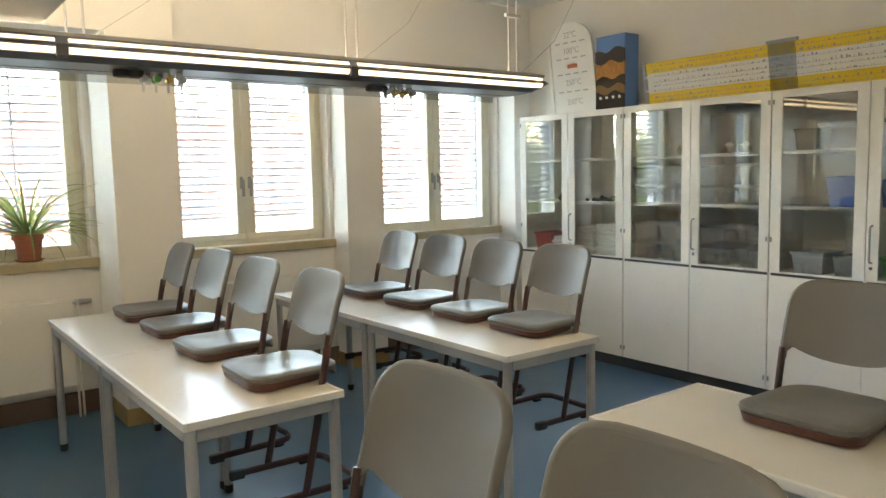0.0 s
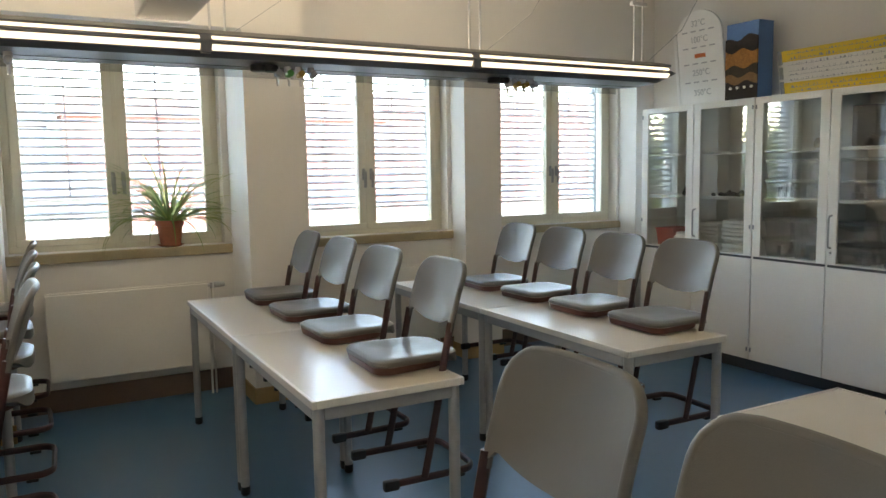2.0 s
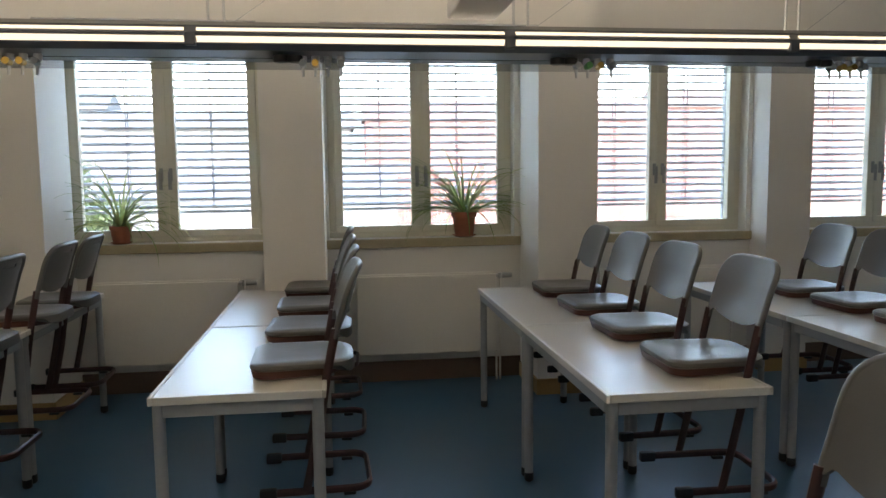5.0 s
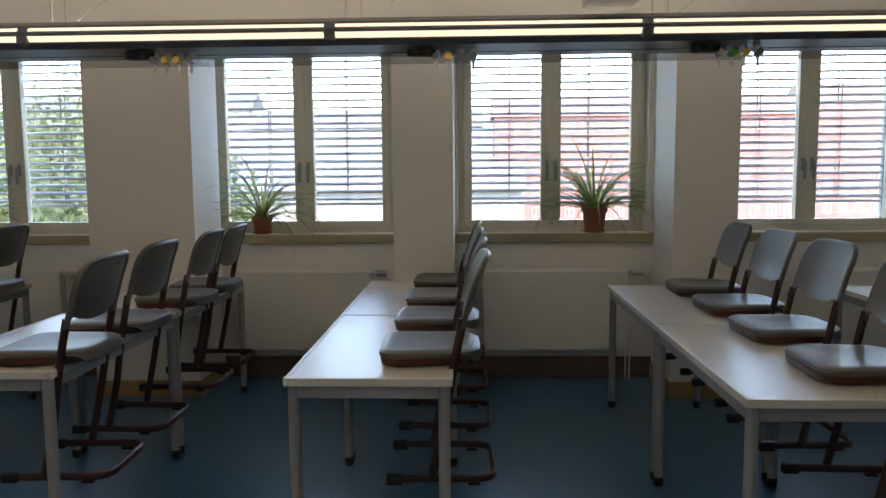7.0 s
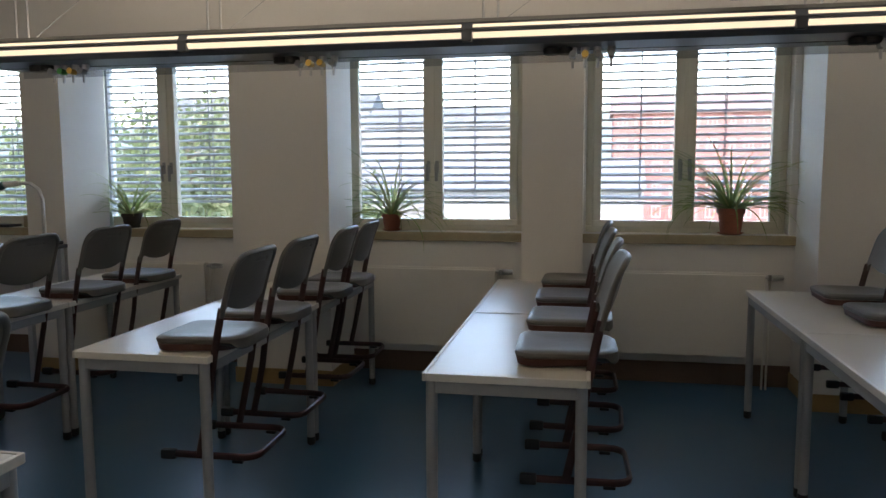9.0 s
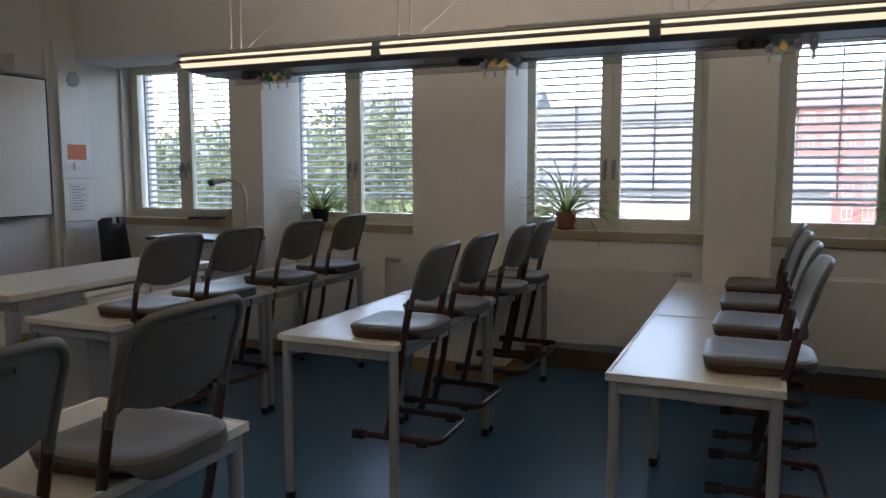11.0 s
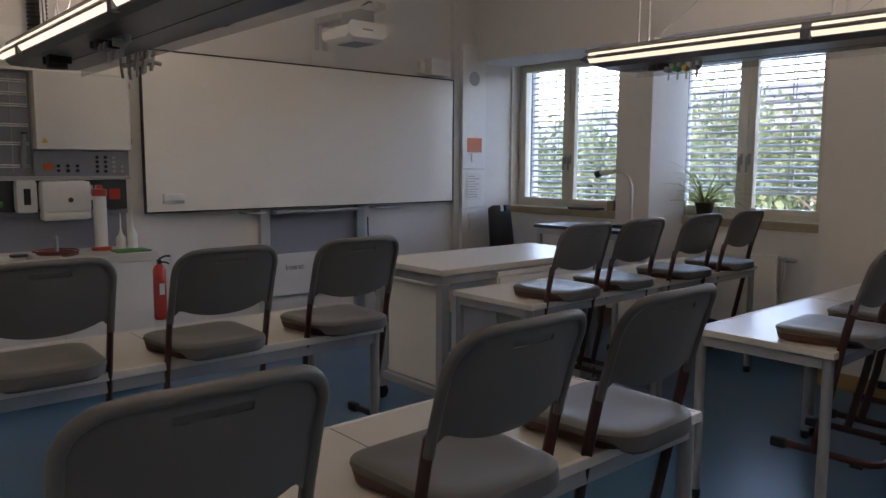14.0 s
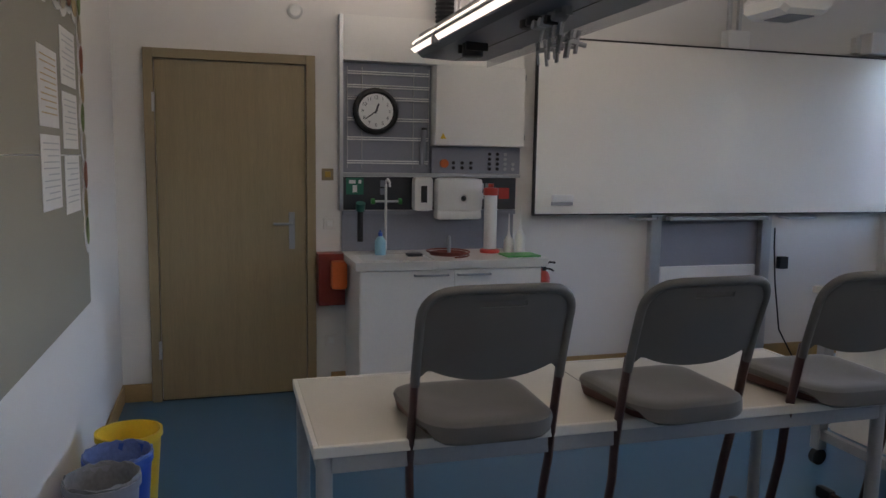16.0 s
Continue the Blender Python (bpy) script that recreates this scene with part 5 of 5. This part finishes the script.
# ---- corridor wall: pinboard and bins ----
pn = empty("pinboard", pose(-3.35, BACK, 1.57), "large grey felt pinboard with paper notices and leaf border", "pinboard")
part("felt_panel", boxes(((-1.6, 0, -0.78), (1.6, 0.018, -0.06)), ((-1.6, 0, -0.055), (1.6, 0.018, 0.66)), bevel=0.002), "felt", pn)
for x, z, w_, h_, c in ((-1.02, 0.05, 0.34, 0.30, "brass"), (-1.02, -0.27, 0.34, 0.29, "panellight"), (-1.42, 0.24, 0.32, 0.24, "panellight"), (-1.42, -0.03, 0.32, 0.24, "panellight"), (-1.42, -0.31, 0.32, 0.25, "panellight")):
    pg = part("paper_notice", boxes(((x, 0.019, z), (x + w_, 0.021, z + h_))), "paper", pn)
    part("unreadable_lines", boxes(*(((x + 0.03, 0.0212, z + h_ - 0.035 - 0.024 * k), (x + w_ - 0.04 - 0.07 * (k % 3 == 2), 0.0218, z + h_ - 0.03 - 0.024 * k)) for k in range(int(h_ / 0.028)))), c, pg, kind="stuff")


def leaf_card(k, x, z, a):
    bm = bmesh.new()
    out = [(0.075 * math.cos(t) * (1 + 0.12 * math.cos(3 * t)), 0.11 * math.sin(t)) for t in [i * math.tau / 14 for i in range(14)]]
    loft(bm, [[(px, 0.0, pz) for px, pz in out], [(px, 0.003, pz) for px, pz in out]])
    lf = part("leaf_cutout", bm, "paper", pn)
    lf.matrix_basis = pose(x, 0.02, z, 0, a, 0)
    bm = bmesh.new()
    loft(bm, [[(px * 0.6, 0.0035, pz * 0.62) for px, pz in out], [(px * 0.6, 0.0045, pz * 0.62) for px, pz in out]])
    part("leaf_colouring", bm, ("leaf", "brass", "terracotta", "sill")[k % 4], lf)


for k in range(9):
    leaf_card(k, -1.56 + 0.012 * math.sin(k * 2), -0.42 + 0.135 * k, 10 * math.sin(k * 3))
for k in range(12):
    leaf_card(k + 1, -1.44 + 0.13 * k, 0.62 + 0.02 * math.sin(k * 2), 60 + 20 * math.sin(k))
lf = empty("paper_flower", pose(-3.0, BACK + 0.02, 1.62), "pink and white paper cutout pinned on the felt", "paper cutout")
bm = bmesh.new()
cyl(bm, (0, 0, 0.0), (0, 0.003, 0.0), 0.1, seg=18)
part("white_backing", bm, "paper", lf)
bm = bmesh.new()
cyl(bm, (0, 0.0035, 0.0), (0, 0.006, 0.0), 0.065, seg=18)
part("pink_centre", bm, mat("pink_paper", (0.45, 0.22, 0.3), 0.8), lf)


def bin_(x, y, r, h, material, label, liner=None):
    b = empty("waste_bin", pose(x, y, FL), label, "waste bin", "waste bins")
    bm = bmesh.new()
    lathe(bm, [(r * 0.74, 0), (r * 0.78, 0.01), (r * 0.97, h - 0.03), (r * 1.03, h - 0.028), (r * 1.03, h), (r * 0.95, h), (r * 0.72, 0.02), (0.01, 0.015)], 36)
    part("tub", bm, material, b, smooth=True)
    if liner:
        bm = bmesh.new()
        n = 36
        rr = random.Random(int(x * 100))
        rings = []
        for f, z in ((1.0, h - 0.001), (1.01, h + 0.012), (0.96, h + 0.014), (0.92, h - 0.03), (0.82, h - 0.12), (0.66, h - 0.22), (0.3, h - 0.27), (0.02, h - 0.28)):
            rings.append([(r * f * (1 + rr.uniform(-0.012, 0.012)) * math.cos(i * math.tau / n), r * f * (1 + rr.uniform(-0.012, 0.012)) * math.sin(i * math.tau / n), z + rr.uniform(-0.007, 0.007)) for i in range(n)])
        loft(bm, rings, cap=False)
        part("bin_bag", bm, liner, b, "crumpled plastic bin bag", True)
    return b


bin_(-4.47, -0.41, 0.14, 0.385, "yellow", "yellow plastic waste bin standing by the wall")
bin_(-4.185, -0.42, 0.135, 0.385, "blue", "blue plastic waste bin with a thin pale bag", mat("bag_blue", (0.13, 0.19, 0.42), 0.35, vary=0.25, scale=20))
bin_(-3.91, -0.44, 0.135, 0.40, "panelgrey", "grey plastic waste bin with a crumpled clear bag", mat("bag_grey", (0.20, 0.21, 0.22), 0.3, vary=0.25, scale=20))


# ---- plants on the sills ----
def spider_plant(x, y, z, r, h, n, length, seed, pot, label, droop=1.0):
    p = empty("spider_plant", pose(x, y, z), label, "plant", "potted plants")
    rr = random.Random(seed)
    bm = bmesh.new()
    lathe(bm, [(r * 0.72, 0), (r * 0.74, 0.005), (r * 0.95, h * 0.78), (r * 1.06, h * 0.79), (r * 1.06, h), (r * 0.96, h), (r * 0.9, h - 0.02), (0.005, h - 0.02)], 26)
    part("pot", bm, pot, p, smooth=True)
    bm = bmesh.new()
    lathe(bm, [(r * 0.9, h - 0.03), (r * 0.88, h - 0.014), (0.01, h - 0.01)], 18)
    part("soil", bm, "soil", p)
    bm = bmesh.new()
    lathe(bm, [(r * 0.75, -0.0), (r * 1.0, 0.015), (r * 1.02, 0.015), (r * 0.8, 0.004)], 22)
    part("saucer", bm, pot, p, smooth=True)
    for k in range(n):
        a, ln, lift = rr.choice((0, math.pi)) + rr.gauss(0, 0.75), length * rr.uniform(0.55, 1.1), rr.uniform(0.15, 1.35)
        bm = bmesh.new()
        pts, ang, pos = [], lift, Vector((r * 0.4 * math.cos(a) * rr.random(), r * 0.4 * math.sin(a) * rr.random(), h - 0.015))
        steps, bend = 9, droop * rr.uniform(0.12, 0.26)
        for i in range(steps + 1):
            pts.append(pos.copy())
            d = Vector((math.cos(a) * math.cos(ang), math.sin(a) * math.cos(ang), math.sin(ang)))
            pos += d * ln / steps
            ang -= bend * (0.25 + 1.1 * i / steps)
        side = Vector((-math.sin(a), math.cos(a), 0))
        prev = None
        for i, q in enumerate(pts):
            wd = 0.0085 * (1 - (i / steps) ** 2.2) + 0.0006
            row = [bm.verts.new(q - side * wd), bm.verts.new(q + Vector((0, 0, -wd * 0.45))), bm.verts.new(q + side * wd)]
            if prev:
                bm.faces.new((prev[0], prev[1], row[1], row[0]))
                bm.faces.new((prev[1], prev[2], row[2], row[1]))
            prev = row
        for v in bm.verts:
            v.co.y = min(v.co.y * (0.35 if v.co.y > 0 else 1), 6.425 - y)
            if v.co.z + z < 1.052 and v.co.y + y > 6.33:
                v.co.z = 1.056 - z
        part("leaf", bm, "leaf" if k % 3 else "leafpale", p, smooth=True)


spider_plant(1.40, 6.385, 1.053, 0.098, 0.20, 130, 0.70, 5, "terracotta", "spider plant with long leaves in a terracotta pot", 1.2)
spider_plant(-1.25, 6.385, 1.053, 0.08, 0.14, 85, 0.68, 9, "terracotta", "spider plant hanging over its small brown pot", 1.35)
spider_plant(-3.62, 6.385, 1.053, 0.085, 0.13, 70, 0.58, 14, "soil", "spider plant with pale leaves in a dark pot", 1.2)
wc = empty("watering_can", pose(-3.86, 6.37, 1.053), "small pale green watering can beside a plant", "watering can")
bm = bmesh.new()
lathe(bm, [(0.055, 0), (0.06, 0.01), (0.055, 0.14), (0.045, 0.15)], 18)
part("body", bm, mat("pale_green_plastic", (0.40, 0.48, 0.38), 0.4), wc, smooth=True)
bm = bmesh.new()
sweep(bm, [(-0.05, 0, 0.02), (-0.11, 0, 0.06), (-0.12, 0, 0.12), (-0.07, 0, 0.17), (-0.02, 0, 0.155)], 0.008)
part("handle", bm, mat("pale_green_plastic_handle", (0.40, 0.48, 0.38), 0.4), wc, smooth=True)


# ---- outside ----
gz = -6.0
bm = bmesh.new()
bmesh.ops.create_grid(bm, x_segments=4, y_segments=4, size=900, matrix=Matrix.Translation((0, 600, gz)))
part("ground", bm, mat("yard_ground", (0.09, 0.10, 0.08), 0.9, vary=0.15, scale=0.1), label="pale paved ground outside the school", kind="structure")


def house(x0, x1, y, top, color, roofcol, storeys, label, seed):
    h = empty("house", pose(x0, y, gz), label, "house", "houses across the yard")
    w, ht = x1 - x0, top - gz
    part("wall", boxes(((0, 0, 0), (w, 9, ht))), mat(f"render_{seed}", color, 0.85, vary=0.06, scale=0.4), h)
    bm = bmesh.new()
    loft(bm, [[(x, -0.5, ht), (x, 9.5, ht), (x, 4.5, ht + 3.2)] for x in (-0.4, w + 0.4)])
    part("roof", bm, mat(f"roof_{seed}", roofcol, 0.8, vary=0.15, scale=0.8), h)
    n = max(2, int(w / 2.4))
    wm, pm = None, None
    sh = ht / storeys
    for s in range(storeys):
        for k in range(n):
            m = pose((k + 0.5) * w / n, -0.03, s * sh + sh * 0.32)
            if wm is None:
                a = part("window", boxes(((-0.62, 0, 0), (-0.55, 0.1, 1.6)), ((0.55, 0, 0), (0.62, 0.1, 1.6)), ((-0.55, 0, 0), (0.55, 0.1, 0.08)), ((-0.55, 0, 1.52), (0.55, 0.1, 1.6)), ((-0.03, 0, 0.08), (0.03, 0.08, 1.52))), "panellight", h)
                b = part("pane", boxes(((-0.55, 0.05, 0.08), (-0.03, 0.09, 1.52)), ((0.03, 0.05, 0.08), (0.55, 0.09, 1.52))), "dark", a)
                wm, pm = a.data, b.data
                a.matrix_basis = m
            else:
                a, b = new("window", wm), new("pane", pm)
                a.parent, a.matrix_basis, b.parent = h, m, a


house(4, 50, 110, 9.5, (0.19, 0.088, 0.078), (0.14, 0.09, 0.08), 5, "long red rendered house with white windows", 1)
house(52, 112, 118, 12.0, (0.195, 0.10, 0.09), (0.13, 0.09, 0.08), 6, "red brick house with rows of white windows", 2)
house(-34, 2, 116, 8.5, (0.15, 0.155, 0.16), (0.08, 0.085, 0.09), 5, "pale grey rendered house with a dark roof", 3)
house(-78, -37, 128, 12.5, (0.12, 0.125, 0.13), (0.07, 0.075, 0.08), 6, "grey house with a dark roof far behind trees", 4)
house(-30, 6, 80, -0.5, (0.16, 0.16, 0.16), (0.11, 0.11, 0.12), 1, "low pale hall with a flat grey roof", 5)
bm = bmesh.new()
ridge = [(-700 + 35 * k, 420, 26 + 9 * math.sin(k * 0.7) + 5 * math.sin(k * 1.9) - 0.45 * max(0, k - 14)) for k in range(41)]
rows_ = [[bm.verts.new(p) for p in ridge], [bm.verts.new((x, y - 150, gz)) for x, y, z in ridge], [bm.verts.new((x, y + 200, gz)) for x, y, z in ridge]]
for a, b in ((0, 1), (2, 0)):
    for k in range(40):
        bm.faces.new((rows_[a][k], rows_[a][k + 1], rows_[b][k + 1], rows_[b][k]))
part("backdrop_hills", bm, mat("wooded_hills", (0.10, 0.125, 0.105), 0.95, vary=0.25, scale=0.03, grain=0.4), label="wooded hills far behind the houses", kind="structure")


def tree(x, y, height, spread, seed):
    t = empty("tree", pose(x, y, gz), "leafy green tree in the school yard", "tree", "yard trees")
    rr = random.Random(seed)
    bm = bmesh.new()
    sweep(bm, [(0, 0, 0), (0.1, 0, height * 0.3), (0.05, 0.1, height * 0.6), (0, 0, height * 0.85)], 0.22, seg=8)
    for k in range(7):
        a = rr.uniform(0, 6.3)
        z0 = height * rr.uniform(0.3, 0.65)
        sweep(bm, [(0, 0, z0), (spread * 0.4 * math.cos(a), spread * 0.4 * math.sin(a), z0 + 0.9), (spread * 0.75 * math.cos(a), spread * 0.75 * math.sin(a), z0 + 1.6)], 0.07, seg=6)
    part("trunk", bm, "brown", t)
    verts, faces = [], []
    for k in range(8000):
        a, b, rad = rr.uniform(0, 6.283), math.asin(rr.uniform(-0.9, 1)), rr.uniform(0.35, 1) ** 0.6
        lump = 1 + 0.28 * math.sin(3 * a + seed) * math.cos(4 * b) + 0.15 * math.sin(7 * a)
        c = Vector((math.cos(a) * math.cos(b) * spread * rad * lump, math.sin(a) * math.cos(b) * spread * rad * lump, height * 0.62 + math.sin(b) * height * 0.42 * rad * lump))
        u = Vector((rr.gauss(0, 1), rr.gauss(0, 1), rr.gauss(0, 1))).normalized() * 0.15
        v = Vector((rr.gauss(0, 1), rr.gauss(0, 1), rr.gauss(0, 1))).normalized() * 0.11
        i = len(verts)
        verts += [c - u, c + v, c + u, c - v]
        faces.append((i, i + 1, i + 2, i + 3))
    me = bpy.data.meshes.new("crown")
    me.from_pydata(verts, [], faces)
    me.materials.append(M["treeleaf"])
    o = new("crown", me)
    o.parent = t


M["treeleaf"] = foliage("tree_leaves", (0.115, 0.14, 0.06))
for k, (x, y, hh, s) in enumerate(((-10.5, 17, 7.6, 2.6), (-14.5, 20, 8.4, 3.0), (-19, 21, 8.0, 3.2), (-24, 24, 9.0, 3.5), (-30, 26, 9.5, 3.8), (-12, 30, 9.6, 3.4), (-18, 33, 10.5, 3.8), (-7.8, 24, 6.6, 2.2), (-36, 32, 11, 4.2), (-8.6, 15, 6.3, 2.0), (-12.2, 14.5, 6.6, 2.1), (-16, 16, 6.5, 2.3))):
    tree(x, y, hh, s, k + 1)

# ---- true size: the floor lies at zero, tables are about 0.77 m and the door leaf 2.0 m high ----
bpy.context.view_layer.update()
for ob in scene.objects:
    if ob.parent is None and ob.type != "CAMERA" and ob is not sun:
        ob.matrix_world = Matrix.Scale(SIZE, 4) @ Matrix.Translation((0, 0, -FL)) @ ob.matrix_world
